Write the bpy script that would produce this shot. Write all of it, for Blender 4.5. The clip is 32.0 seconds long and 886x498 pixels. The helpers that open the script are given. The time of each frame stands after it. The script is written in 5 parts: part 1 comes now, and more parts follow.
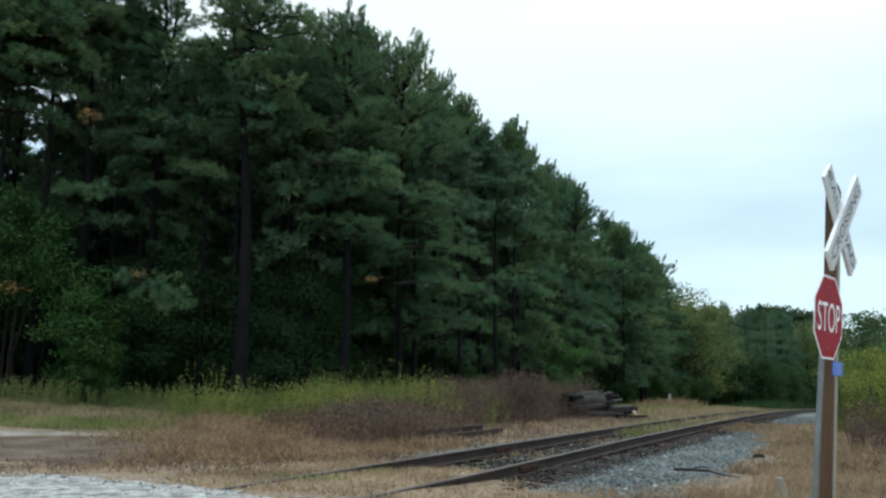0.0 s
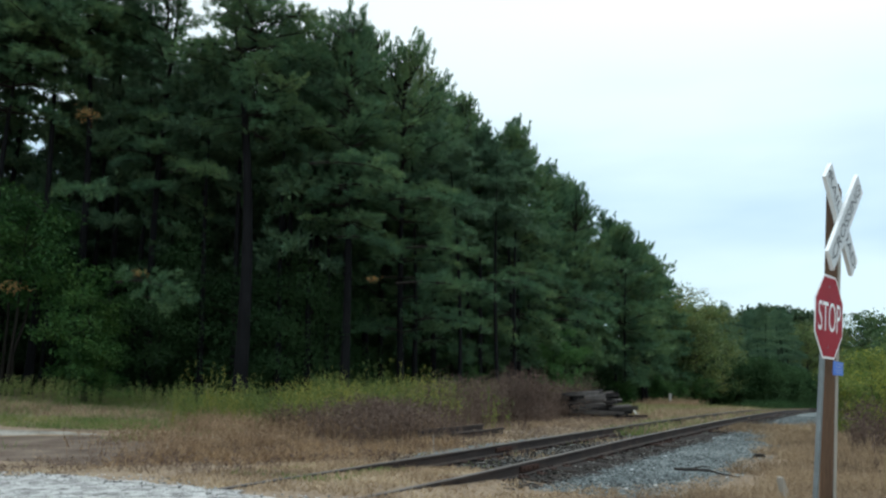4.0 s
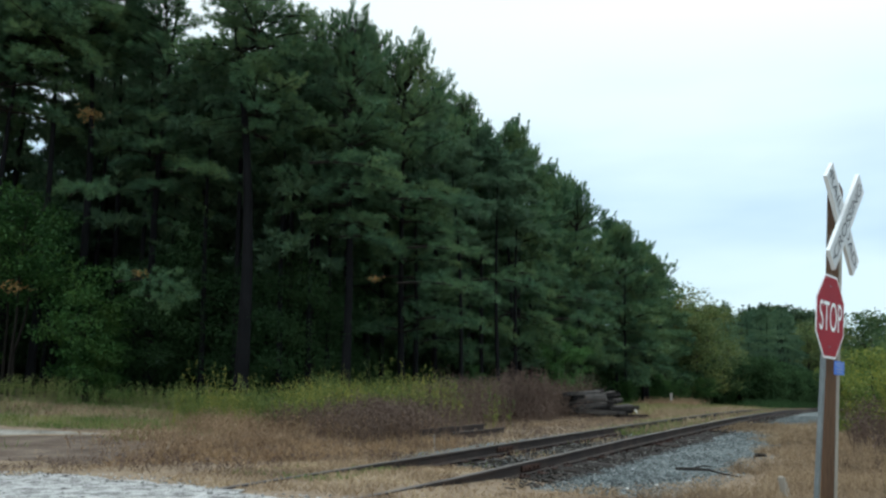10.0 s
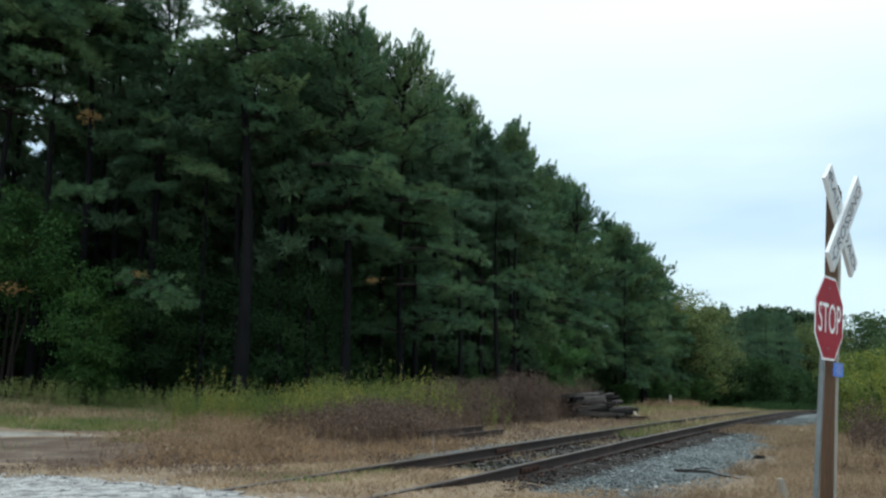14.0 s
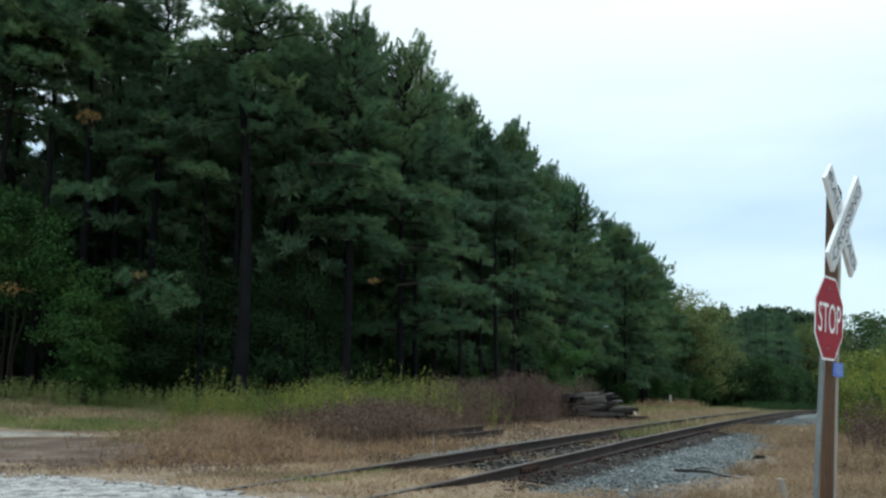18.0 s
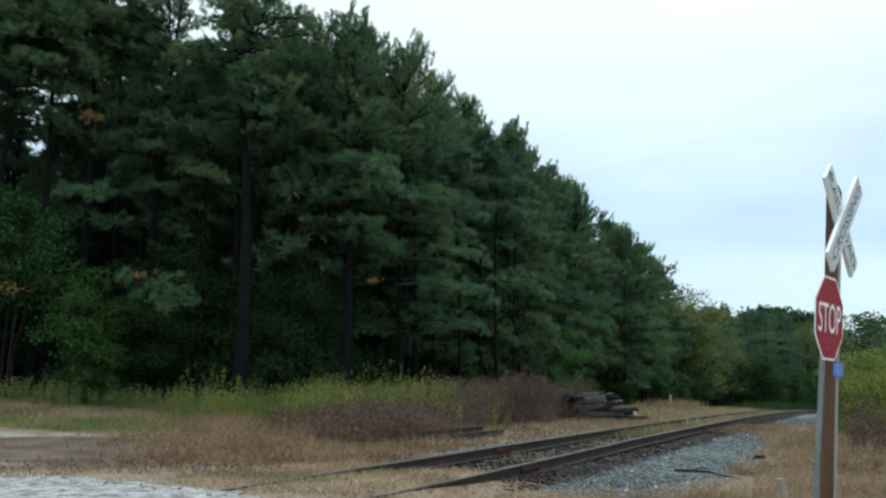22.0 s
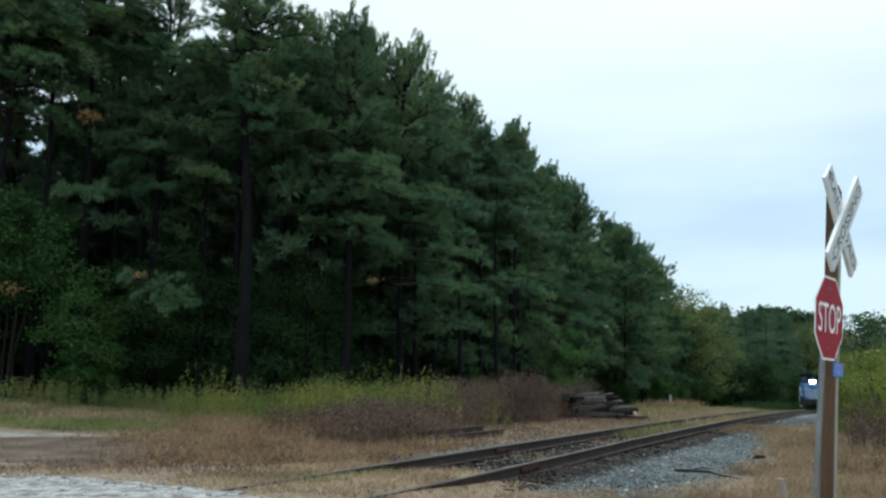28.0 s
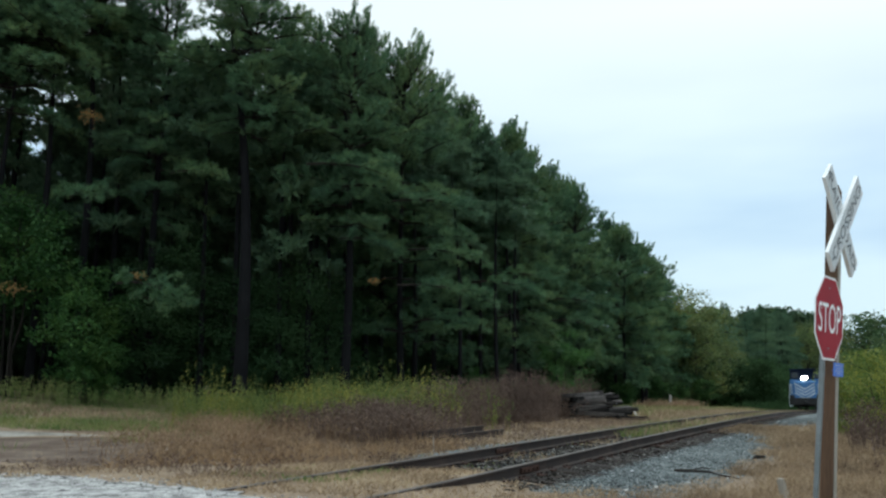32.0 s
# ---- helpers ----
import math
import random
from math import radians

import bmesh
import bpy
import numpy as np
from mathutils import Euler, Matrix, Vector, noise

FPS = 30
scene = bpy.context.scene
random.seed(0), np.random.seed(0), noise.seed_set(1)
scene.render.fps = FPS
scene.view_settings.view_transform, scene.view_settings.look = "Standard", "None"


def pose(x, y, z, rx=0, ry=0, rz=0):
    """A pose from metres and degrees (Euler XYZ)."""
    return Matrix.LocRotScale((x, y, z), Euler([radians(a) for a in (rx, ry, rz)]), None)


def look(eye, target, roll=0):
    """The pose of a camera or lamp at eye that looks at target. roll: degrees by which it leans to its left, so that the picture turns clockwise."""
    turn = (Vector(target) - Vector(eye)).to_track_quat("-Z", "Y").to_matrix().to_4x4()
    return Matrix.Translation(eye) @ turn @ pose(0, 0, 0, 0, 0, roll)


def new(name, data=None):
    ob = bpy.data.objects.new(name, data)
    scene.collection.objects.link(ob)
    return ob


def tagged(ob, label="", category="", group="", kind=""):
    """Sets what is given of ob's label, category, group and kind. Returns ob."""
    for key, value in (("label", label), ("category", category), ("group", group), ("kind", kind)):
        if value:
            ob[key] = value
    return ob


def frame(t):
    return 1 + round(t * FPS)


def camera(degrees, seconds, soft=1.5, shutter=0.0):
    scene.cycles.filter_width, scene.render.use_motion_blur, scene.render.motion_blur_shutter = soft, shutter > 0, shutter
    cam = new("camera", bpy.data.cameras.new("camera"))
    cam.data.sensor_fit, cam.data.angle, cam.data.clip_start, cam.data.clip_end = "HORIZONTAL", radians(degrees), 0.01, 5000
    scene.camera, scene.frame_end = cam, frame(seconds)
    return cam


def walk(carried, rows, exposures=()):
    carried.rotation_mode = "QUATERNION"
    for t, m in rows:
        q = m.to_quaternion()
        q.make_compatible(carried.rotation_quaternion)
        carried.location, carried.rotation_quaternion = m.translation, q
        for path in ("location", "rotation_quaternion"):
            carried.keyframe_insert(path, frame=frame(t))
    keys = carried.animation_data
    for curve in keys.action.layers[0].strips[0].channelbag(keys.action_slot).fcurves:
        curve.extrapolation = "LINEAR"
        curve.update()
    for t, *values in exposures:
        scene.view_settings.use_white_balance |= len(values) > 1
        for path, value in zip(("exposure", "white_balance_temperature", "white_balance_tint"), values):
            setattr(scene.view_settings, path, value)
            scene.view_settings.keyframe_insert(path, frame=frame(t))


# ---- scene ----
cam = camera(58.51, 32.0, soft=2.5)

# ---- the camera's path: a fixed stand with small tilts ----
EYE_Z = 1.30
TILT = 9.69


def aim(right, down):
    """The camera's pose when the view has slid by so many thousandths of a radian."""
    return pose(0, 0, EYE_Z, 90 + TILT + math.degrees(down / 1000), 0, math.degrees(right / 1000))


DRIFT = (
    (0, -0.7, -1.35), (0.5, -0.7, -1.3), (1, -0.1, -2.05), (1.5, -0.9, -1.0), (2, -1.0, 0.9), (2.5, -1.0, 0.75), (3, -0.3, -1.05), (3.5, 0, -1.85),
    (4.5, -0.2, -1.5), (5.5, -0.2, -1.2), (6, 0.1, -2.25), (6.5, 1.2, -4.65), (7, 1.7, -6.7), (7.5, 2.25, -5.35), (8, 2.35, -5.45), (8.5, 2.2, -5.65),
    (9, 1.4, -5.8), (9.5, 1.1, -3.15), (10, 1.1, -2.2), (10.5, 0.4, -1.05), (11, 0.05, 0), (12, 0, 0), (24, 0, -0.1), (25, 0, -0.1), (25.5, 0.1, -0.9),
    (26.2, 0, -0.1), (32, 0, -0.1))
# The clip's camera closes its iris a little as time goes on.
walk(cam, [(t, aim(a, b)) for t, a, b in DRIFT], ((0, 0.29), (14, 0.26), (25, 0.21), (32, 0.17)))

# ---- sky and sun: thin bright overcast ----
world = bpy.data.worlds.new("sky")
scene.world = world
world.use_nodes = True
wn, wl = world.node_tree.nodes, world.node_tree.links
wn.clear()
SUN_HIGH, SUN_TURN = 48, 38
sky = wn.new("ShaderNodeTexSky")
sky.sky_type, sky.sun_disc = "NISHITA", False
sky.sun_elevation, sky.sun_rotation = radians(SUN_HIGH), radians(SUN_TURN)
sky.air_density, sky.dust_density = 1.0, 3.0
sky_gain = wn.new("ShaderNodeVectorMath")
sky_gain.operation = "SCALE"
sky_gain.inputs["Scale"].default_value = 0.09
wl.new(sky.outputs[0], sky_gain.inputs[0])
w_at = wn.new("ShaderNodeTexCoord")
w_map = wn.new("ShaderNodeMapping")
w_map.inputs["Scale"].default_value = (1.2, 1.2, 5.0)
w_noise = wn.new("ShaderNodeTexNoise")
w_noise.inputs["Scale"].default_value = 1.6
w_noise.inputs["Detail"].default_value = 4
w_noise.inputs["Roughness"].default_value = 0.45
wl.new(w_at.outputs["Generated"], w_map.inputs[0])
wl.new(w_map.outputs[0], w_noise.inputs["Vector"])
w_ramp = wn.new("ShaderNodeValToRGB")
w_ramp.color_ramp.elements[0].position, w_ramp.color_ramp.elements[0].color = 0.36, (0.44, 0.655, 0.86, 1)
w_ramp.color_ramp.elements[1].position, w_ramp.color_ramp.elements[1].color = 0.58, (0.63, 0.84, 0.95, 1)
wl.new(w_noise.outputs["Fac"], w_ramp.inputs[0])
w_sep = wn.new("ShaderNodeSeparateXYZ")
wl.new(w_at.outputs["Generated"], w_sep.inputs[0])
w_high = wn.new("ShaderNodeMapRange")
w_high.inputs["From Min"].default_value, w_high.inputs["From Max"].default_value = 0.22, 0.43
w_high.inputs["To Min"].default_value, w_high.inputs["To Max"].default_value = 0.0, 1.0
wl.new(w_sep.outputs["Z"], w_high.inputs["Value"])
w_veil = wn.new("ShaderNodeMix")
w_veil.data_type = "RGBA"
w_veil.inputs["B"].default_value = (0.85, 0.98, 1.02, 1)
wl.new(w_high.outputs[0], w_veil.inputs["Factor"])
wl.new(w_ramp.outputs[0], w_veil.inputs["A"])
w_mix = wn.new("ShaderNodeMix")
w_mix.data_type, w_mix.inputs["Factor"].default_value = "RGBA", 0.88
wl.new(sky_gain.outputs[0], w_mix.inputs["A"])
wl.new(w_veil.outputs["Result"], w_mix.inputs["B"])
w_bg = wn.new("ShaderNodeBackground")
# Overcast: the sky overhead is brighter than towards the horizon.
w_zenith = wn.new("ShaderNodeMapRange")
w_zenith.inputs["From Min"].default_value, w_zenith.inputs["From Max"].default_value = 0.46, 1.0
w_zenith.inputs["To Min"].default_value, w_zenith.inputs["To Max"].default_value = 1.0, 1.9
wl.new(w_sep.outputs["Z"], w_zenith.inputs["Value"])
wl.new(w_zenith.outputs[0], w_bg.inputs["Strength"])
wl.new(w_mix.outputs["Result"], w_bg.inputs["Color"])
w_out = wn.new("ShaderNodeOutputWorld")
wl.new(w_bg.outputs[0], w_out.inputs["Surface"])

sun = new("sun", bpy.data.lights.new("sun", "SUN"))
sun.data.energy, sun.data.angle, sun.data.color = 0.40, radians(25), (1.0, 0.97, 0.92)
_e, _r = radians(SUN_HIGH), radians(SUN_TURN)
sun.matrix_basis = look((0, 0, 60), (-60 * math.cos(_e) * math.sin(_r), -60 * math.cos(_e) * math.cos(_r), 60 - 60 * math.sin(_e)))


# ---- materials ----
def principled(name):
    m = bpy.data.materials.new(name)
    m.use_nodes = True
    return m, m.node_tree.nodes, m.node_tree.links, m.node_tree.nodes["Principled BSDF"]


def ramp(n, stops):
    r = n.new("ShaderNodeValToRGB")
    e = r.color_ramp.elements
    while len(e) < len(stops):
        e.new(0.5)
    for k, (at, c) in enumerate(stops):
        e[k].position, e[k].color = at, (*c, 1)
    return r


def solid(name, stops, scale=3.0, fine=40.0, rough=0.85, metal=0.0, bump=0.3, reach=0.01, stretch=(1, 1, 1), per=None, per_amount=0.25):
    """A weathered surface: colours from a broad and a fine noise, relief from the fine one; per: 'object' or 'island' adds its own tint."""
    m, n, l, b = principled(name)
    at = n.new("ShaderNodeTexCoord")
    mp = n.new("ShaderNodeMapping")
    mp.inputs["Scale"].default_value = stretch
    l.new(at.outputs["Object"], mp.inputs[0])
    big, small = n.new("ShaderNodeTexNoise"), n.new("ShaderNodeTexNoise")
    big.inputs["Scale"].default_value, big.inputs["Detail"].default_value = scale, 4
    small.inputs["Scale"].default_value, small.inputs["Detail"].default_value = fine, 3
    for k in (big, small):
        l.new(mp.outputs[0], k.inputs["Vector"])
    mix = n.new("ShaderNodeMix")
    mix.inputs["Factor"].default_value = 0.4
    l.new(big.outputs["Fac"], mix.inputs["A"])
    l.new(small.outputs["Fac"], mix.inputs["B"])
    val = mix.outputs["Result"]
    if per:
        src = n.new("ShaderNodeObjectInfo" if per == "object" else "ShaderNodeNewGeometry")
        sock = src.outputs["Random"] if per == "object" else src.outputs["Random Per Island"]
        ma = n.new("ShaderNodeMath")
        ma.operation, ma.inputs[1].default_value, ma.inputs[2].default_value = "MULTIPLY_ADD", per_amount, -per_amount / 2
        l.new(sock, ma.inputs[0])
        ad = n.new("ShaderNodeMath")
        ad.operation = "ADD"
        l.new(val, ad.inputs[0])
        l.new(ma.outputs[0], ad.inputs[1])
        val = ad.outputs[0]
    r = ramp(n, stops)
    l.new(val, r.inputs[0])
    l.new(r.outputs[0], b.inputs["Base Color"])
    b.inputs["Roughness"].default_value, b.inputs["Metallic"].default_value = rough, metal
    if rough >= 0.9:
        b.inputs["Specular IOR Level"].default_value = 0.15
    if bump:
        bp = n.new("ShaderNodeBump")
        bp.inputs["Strength"].default_value, bp.inputs["Distance"].default_value = bump, reach
        l.new(small.outputs["Fac"], bp.inputs["Height"])
        l.new(bp.outputs[0], b.inputs["Normal"])
    return m


def foliage(name, stops, through_light=0.3, patch=0.5, rough=0.6, gloss=0.25):
    """Leaves or needles: each blade has its own tint, clumps drift in colour, some light passes through."""
    m, n, l, b = principled(name)
    geo = n.new("ShaderNodeNewGeometry")
    info = n.new("ShaderNodeObjectInfo")
    noi = n.new("ShaderNodeTexNoise")
    noi.inputs["Scale"].default_value = patch
    noi.inputs["Detail"].default_value = 2
    l.new(geo.outputs["Position"], noi.inputs["Vector"])
    a = n.new("ShaderNodeMath")
    a.operation, a.inputs[1].default_value, a.inputs[2].default_value = "MULTIPLY_ADD", 0.36, -0.18
    l.new(geo.outputs["Random Per Island"], a.inputs[0])
    c = n.new("ShaderNodeMath")
    c.operation, c.inputs[1].default_value = "MULTIPLY_ADD", 0.16
    l.new(info.outputs["Random"], c.inputs[0])
    l.new(a.outputs[0], c.inputs[2])
    d = n.new("ShaderNodeMath")
    d.operation = "ADD"
    l.new(c.outputs[0], d.inputs[0])
    l.new(noi.outputs["Fac"], d.inputs[1])
    r = ramp(n, stops)
    l.new(d.outputs[0], r.inputs[0])
    l.new(r.outputs[0], b.inputs["Base Color"])
    b.inputs["Roughness"].default_value = rough
    b.inputs["Specular IOR Level"].default_value = gloss
    tr = n.new("ShaderNodeBsdfTranslucent")
    l.new(r.outputs[0], tr.inputs["Color"])
    mx = n.new("ShaderNodeMixShader")
    mx.inputs["Fac"].default_value = through_light
    l.new(b.outputs[0], mx.inputs[1])
    l.new(tr.outputs[0], mx.inputs[2])
    l.new(mx.outputs[0], n["Material Output"].inputs["Surface"])
    return m


def glowing(name, colour, strength):
    m, n, l, b = principled(name)
    b.inputs["Base Color"].default_value = (*colour, 1)
    b.inputs["Emission Color"].default_value = (*colour, 1)
    b.inputs["Emission Strength"].default_value = strength
    return m


M_NEEDLE = foliage("pine_needles", ((0.22, (0.044, 0.106, 0.063)), (0.48, (0.074, 0.158, 0.085)), (0.70, (0.119, 0.210, 0.095)), (0.92, (0.187, 0.264, 0.106))), 0.42, 0.35)
# Pines behind the edge: haze is put into paler, bluer needle colours.
M_NEEDLE_FAR = foliage("hazed_pine_needles", ((0.25, (0.060, 0.122, 0.076)), (0.6, (0.098, 0.178, 0.104)), (0.9, (0.148, 0.236, 0.122))), 0.44, 0.15)
M_LEAF = foliage("green_leaves", ((0.25, (0.018, 0.060, 0.017)), (0.55, (0.034, 0.100, 0.024)), (0.9, (0.080, 0.155, 0.036))), 0.35, 0.8)
# Leaf green toned darker: the woods' shade is put into its colour.
M_LEAF_DEEP = foliage("shade_toned_leaves", ((0.25, (0.028, 0.060, 0.027)), (0.55, (0.038, 0.080, 0.034)), (0.9, (0.057, 0.108, 0.042))), 0.4, 0.3, 0.9, 0.05)
M_LEAF_YELLOW = foliage("turning_leaves", ((0.25, (0.040, 0.090, 0.026)), (0.55, (0.105, 0.165, 0.038)), (0.9, (0.30, 0.30, 0.055))), 0.4, 0.9)
M_LEAF_OLIVE = foliage("olive_leaves", ((0.25, (0.058, 0.098, 0.040)), (0.55, (0.105, 0.155, 0.052)), (0.9, (0.22, 0.23, 0.068))), 0.35, 0.3)
M_LEAF_DULL = foliage("dull_leaves", ((0.25, (0.028, 0.068, 0.032)), (0.55, (0.048, 0.100, 0.038)), (0.9, (0.11, 0.150, 0.055))), 0.3, 0.2)
M_LEAF_FAR = foliage("far_leaves", ((0.25, (0.020, 0.050, 0.028)), (0.55, (0.038, 0.078, 0.040)), (0.9, (0.075, 0.120, 0.052))), 0.3, 0.12)
M_LEAF_BRIGHT = foliage("bright_leaves", ((0.25, (0.045, 0.125, 0.036)), (0.55, (0.075, 0.19, 0.055)), (0.9, (0.13, 0.25, 0.07))), 0.4, 0.8)
M_LEAF_ORANGE = foliage("orange_leaves", ((0.25, (0.15, 0.10, 0.04)), (0.6, (0.28, 0.17, 0.065)), (0.9, (0.40, 0.27, 0.10))), 0.4, 2.0)
M_GRASS = foliage("green_grass", ((0.25, (0.08, 0.135, 0.04)), (0.55, (0.16, 0.21, 0.065)), (0.9, (0.31, 0.28, 0.12))), 0.35, 0.35)
M_GOLDEN = foliage("goldenrod", ((0.25, (0.050, 0.090, 0.026)), (0.55, (0.108, 0.152, 0.042)), (0.9, (0.31, 0.285, 0.06))), 0.35, 0.7)
M_STRAW = foliage("dry_straw", ((0.24, (0.100, 0.068, 0.045)), (0.48, (0.262, 0.186, 0.118)), (0.72, (0.395, 0.292, 0.188)), (0.95, (0.52, 0.41, 0.272))), 0.25, 0.7, 0.8)
M_WEED = foliage("dead_weeds", ((0.25, (0.06, 0.040, 0.032)), (0.55, (0.115, 0.078, 0.062)), (0.9, (0.21, 0.15, 0.115))), 0.2, 0.6, 0.85)
M_WEED_TAN = foliage("tan_weeds", ((0.25, (0.130, 0.082, 0.050)), (0.55, (0.265, 0.175, 0.108)), (0.9, (0.44, 0.315, 0.20))), 0.2, 0.6, 0.85)
M_TAWNY = foliage("tawny_grass", ((0.25, (0.105, 0.064, 0.036)), (0.55, (0.245, 0.155, 0.088)), (0.9, (0.41, 0.285, 0.168))), 0.2, 1.2, 0.85)
# Far darker than real bark: the wood's shade is put into the colour.
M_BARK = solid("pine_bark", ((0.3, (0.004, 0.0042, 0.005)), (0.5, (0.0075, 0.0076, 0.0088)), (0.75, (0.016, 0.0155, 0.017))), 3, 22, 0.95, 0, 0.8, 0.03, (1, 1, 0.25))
M_TWIG = solid("twig_bark", ((0.3, (0.010, 0.009, 0.008)), (0.7, (0.030, 0.025, 0.021))), 4, 30, 0.95, 0, 0.3)
M_GROUND = solid("dry_ground", ((0.30, (0.060, 0.045, 0.034)), (0.43, (0.152, 0.112, 0.080)), (0.56, (0.270, 0.205, 0.145)), (0.72, (0.20, 0.175, 0.105))), 0.7, 11, 0.95, 0, 0.8, 0.05)
M_BALLAST = solid("ballast", ((0.3, (0.066, 0.076, 0.079)), (0.5, (0.128, 0.148, 0.150)), (0.72, (0.23, 0.255, 0.252))), 1.2, 30, 0.95, 0, 1.0, 0.03)
M_STONE = solid("ballast_stones", ((0.2, (0.056, 0.066, 0.069)), (0.5, (0.138, 0.158, 0.160)), (0.82, (0.31, 0.335, 0.33))), 6, 40, 0.9, 0, 0.3, 0.005, per="island", per_amount=0.6)
M_CINDER = solid("dark_dirt", ((0.3, (0.014, 0.012, 0.011)), (0.5, (0.030, 0.026, 0.024)), (0.75, (0.085, 0.078, 0.072))), 2.5, 28, 0.95, 0, 1.0, 0.03)
M_DIRTY = solid("dirty_ballast", ((0.32, (0.014, 0.012, 0.010)), (0.48, (0.034, 0.030, 0.025)), (0.60, (0.066, 0.058, 0.046)), (0.74, (0.16, 0.15, 0.135))), 1.6, 24, 0.95, 0, 1.0, 0.03)
M_ROAD = solid("road_gravel", ((0.36, (0.11, 0.107, 0.105)), (0.47, (0.31, 0.305, 0.30)), (0.60, (0.54, 0.54, 0.53))), 6.0, 48, 0.95, 0, 1.0, 0.03)
M_LANE = solid("lane_gravel", ((0.34, (0.12, 0.105, 0.085)), (0.48, (0.215, 0.20, 0.175)), (0.62, (0.35, 0.335, 0.305))), 1.2, 14, 0.95, 0, 0.7, 0.02)
M_SOIL_STONE = solid("sooty_stones", ((0.2, (0.014, 0.012, 0.011)), (0.55, (0.05, 0.045, 0.040)), (0.9, (0.26, 0.25, 0.235))), 6, 40, 0.95, 0, 0.3, 0.005, per="island", per_amount=0.7)
M_SOIL = solid("bare_soil", ((0.30, (0.055, 0.039, 0.031)), (0.48, (0.108, 0.080, 0.063)), (0.65, (0.18, 0.142, 0.115))), 1.1, 16, 0.95, 0, 0.8, 0.03)
M_PEBBLE = solid("pale_pebbles", ((0.2, (0.07, 0.068, 0.066)), (0.5, (0.27, 0.265, 0.26)), (0.8, (0.58, 0.575, 0.565))), 6, 40, 0.9, 0, 0.3, 0.005, per="island", per_amount=0.6)
M_RAIL = solid("rusty_rail", ((0.3, (0.016, 0.012, 0.0115)), (0.5, (0.034, 0.024, 0.021)), (0.75, (0.082, 0.050, 0.039))), 2.5, 30, 0.85, 0.2, 0.3, 0.004)
M_RAILHEAD = solid("worn_rail_head", ((0.3, (0.055, 0.046, 0.042)), (0.7, (0.135, 0.12, 0.11))), 1.5, 20, 0.65, 0.4, 0.05, 0.002)
M_RUST = solid("bright_rust", ((0.3, (0.030, 0.018, 0.015)), (0.7, (0.072, 0.038, 0.029))), 4, 30, 0.9, 0.1, 0.3, 0.004)
M_TIE = solid("creosoted_tie", ((0.3, (0.008, 0.006, 0.0055)), (0.5, (0.017, 0.013, 0.011)), (0.75, (0.055, 0.044, 0.037))), 4, 30, 0.95, 0, 0.6, 0.01, (0.3, 1, 1), per="object", per_amount=0.3)
M_TIE.node_tree.nodes["Principled BSDF"].inputs["Specular IOR Level"].default_value = 0.12
M_OLD_TIE = solid("old_tie", ((0.25, (0.005, 0.0045, 0.0045)), (0.5, (0.013, 0.0115, 0.011)), (0.76, (0.110, 0.098, 0.092))), 5, 34, 0.95, 0, 0.7, 0.012, (0.25, 1, 1), per="object", per_amount=0.35)
M_POST = solid("brown_post", ((0.3, (0.046, 0.024, 0.013)), (0.55, (0.118, 0.063, 0.034)), (0.8, (0.22, 0.130, 0.078))), 5, 60, 0.85, 0, 0.4, 0.004, (1, 1, 0.1))
M_ZINC = solid("galvanised_steel", ((0.3, (0.14, 0.16, 0.165)), (0.7, (0.26, 0.285, 0.295))), 5, 50, 0.55, 0.5, 0.05, 0.001)
M_RED = solid("sign_red", ((0.3, (0.27, 0.012, 0.024)), (0.7, (0.35, 0.018, 0.034))), 3, 25, 0.62, 0, 0.03, 0.001)
M_RED.node_tree.nodes["Principled BSDF"].inputs["Specular IOR Level"].default_value = 0.2
M_WHITE = solid("sign_white", ((0.3, (0.80, 0.82, 0.82)), (0.7, (0.90, 0.91, 0.91))), 3, 25, 0.45, 0, 0.03, 0.001)
# Sign white toned down, putting the crossbuck faces' weaker light into the colour.
M_WHITE_DULL = solid("dull_sign_white", ((0.3, (0.50, 0.53, 0.54)), (0.7, (0.64, 0.66, 0.67))), 3, 25, 0.5, 0, 0.03, 0.001)
M_CREAM = solid("weathered_cream", ((0.3, (0.24, 0.22, 0.185)), (0.7, (0.40, 0.37, 0.32))), 5, 40, 0.8, 0, 0.05, 0.001)
M_BLACK = solid("sign_black", ((0.3, (0.055, 0.062, 0.066)), (0.7, (0.10, 0.11, 0.115))), 4, 25, 0.5, 0, 0.03, 0.001)
M_BLUESIGN = solid("sign_blue", ((0.3, (0.025, 0.13, 0.55)), (0.7, (0.04, 0.20, 0.68))), 4, 25, 0.4, 0, 0.03, 0.001)
M_LOCO = solid("engine_blue", ((0.3, (0.030, 0.125, 0.31)), (0.7, (0.048, 0.175, 0.40))), 1.5, 12, 0.45, 0, 0.05, 0.003)
M_LOCO_DEEP = solid("engine_dark_blue", ((0.3, (0.006, 0.012, 0.028)), (0.7, (0.010, 0.020, 0.045))), 1.5, 12, 0.9, 0, 0.05, 0.003)
M_LOCO_WHITE = solid("engine_white", ((0.3, (0.50, 0.56, 0.62)), (0.7, (0.68, 0.74, 0.79))), 2, 14, 0.45, 0, 0.03, 0.002)
M_GRIME = solid("engine_grime", ((0.3, (0.010, 0.010, 0.011)), (0.7, (0.035, 0.034, 0.034))), 2, 16, 0.8, 0.2, 0.2, 0.004)
M_GLASS = solid("cab_glass", ((0.3, (0.012, 0.016, 0.018)), (0.7, (0.02, 0.026, 0.028))), 2, 8, 0.08, 0, 0.0)
M_LAMP = glowing("headlight_glow", (1.0, 0.95, 0.84), 60.0)
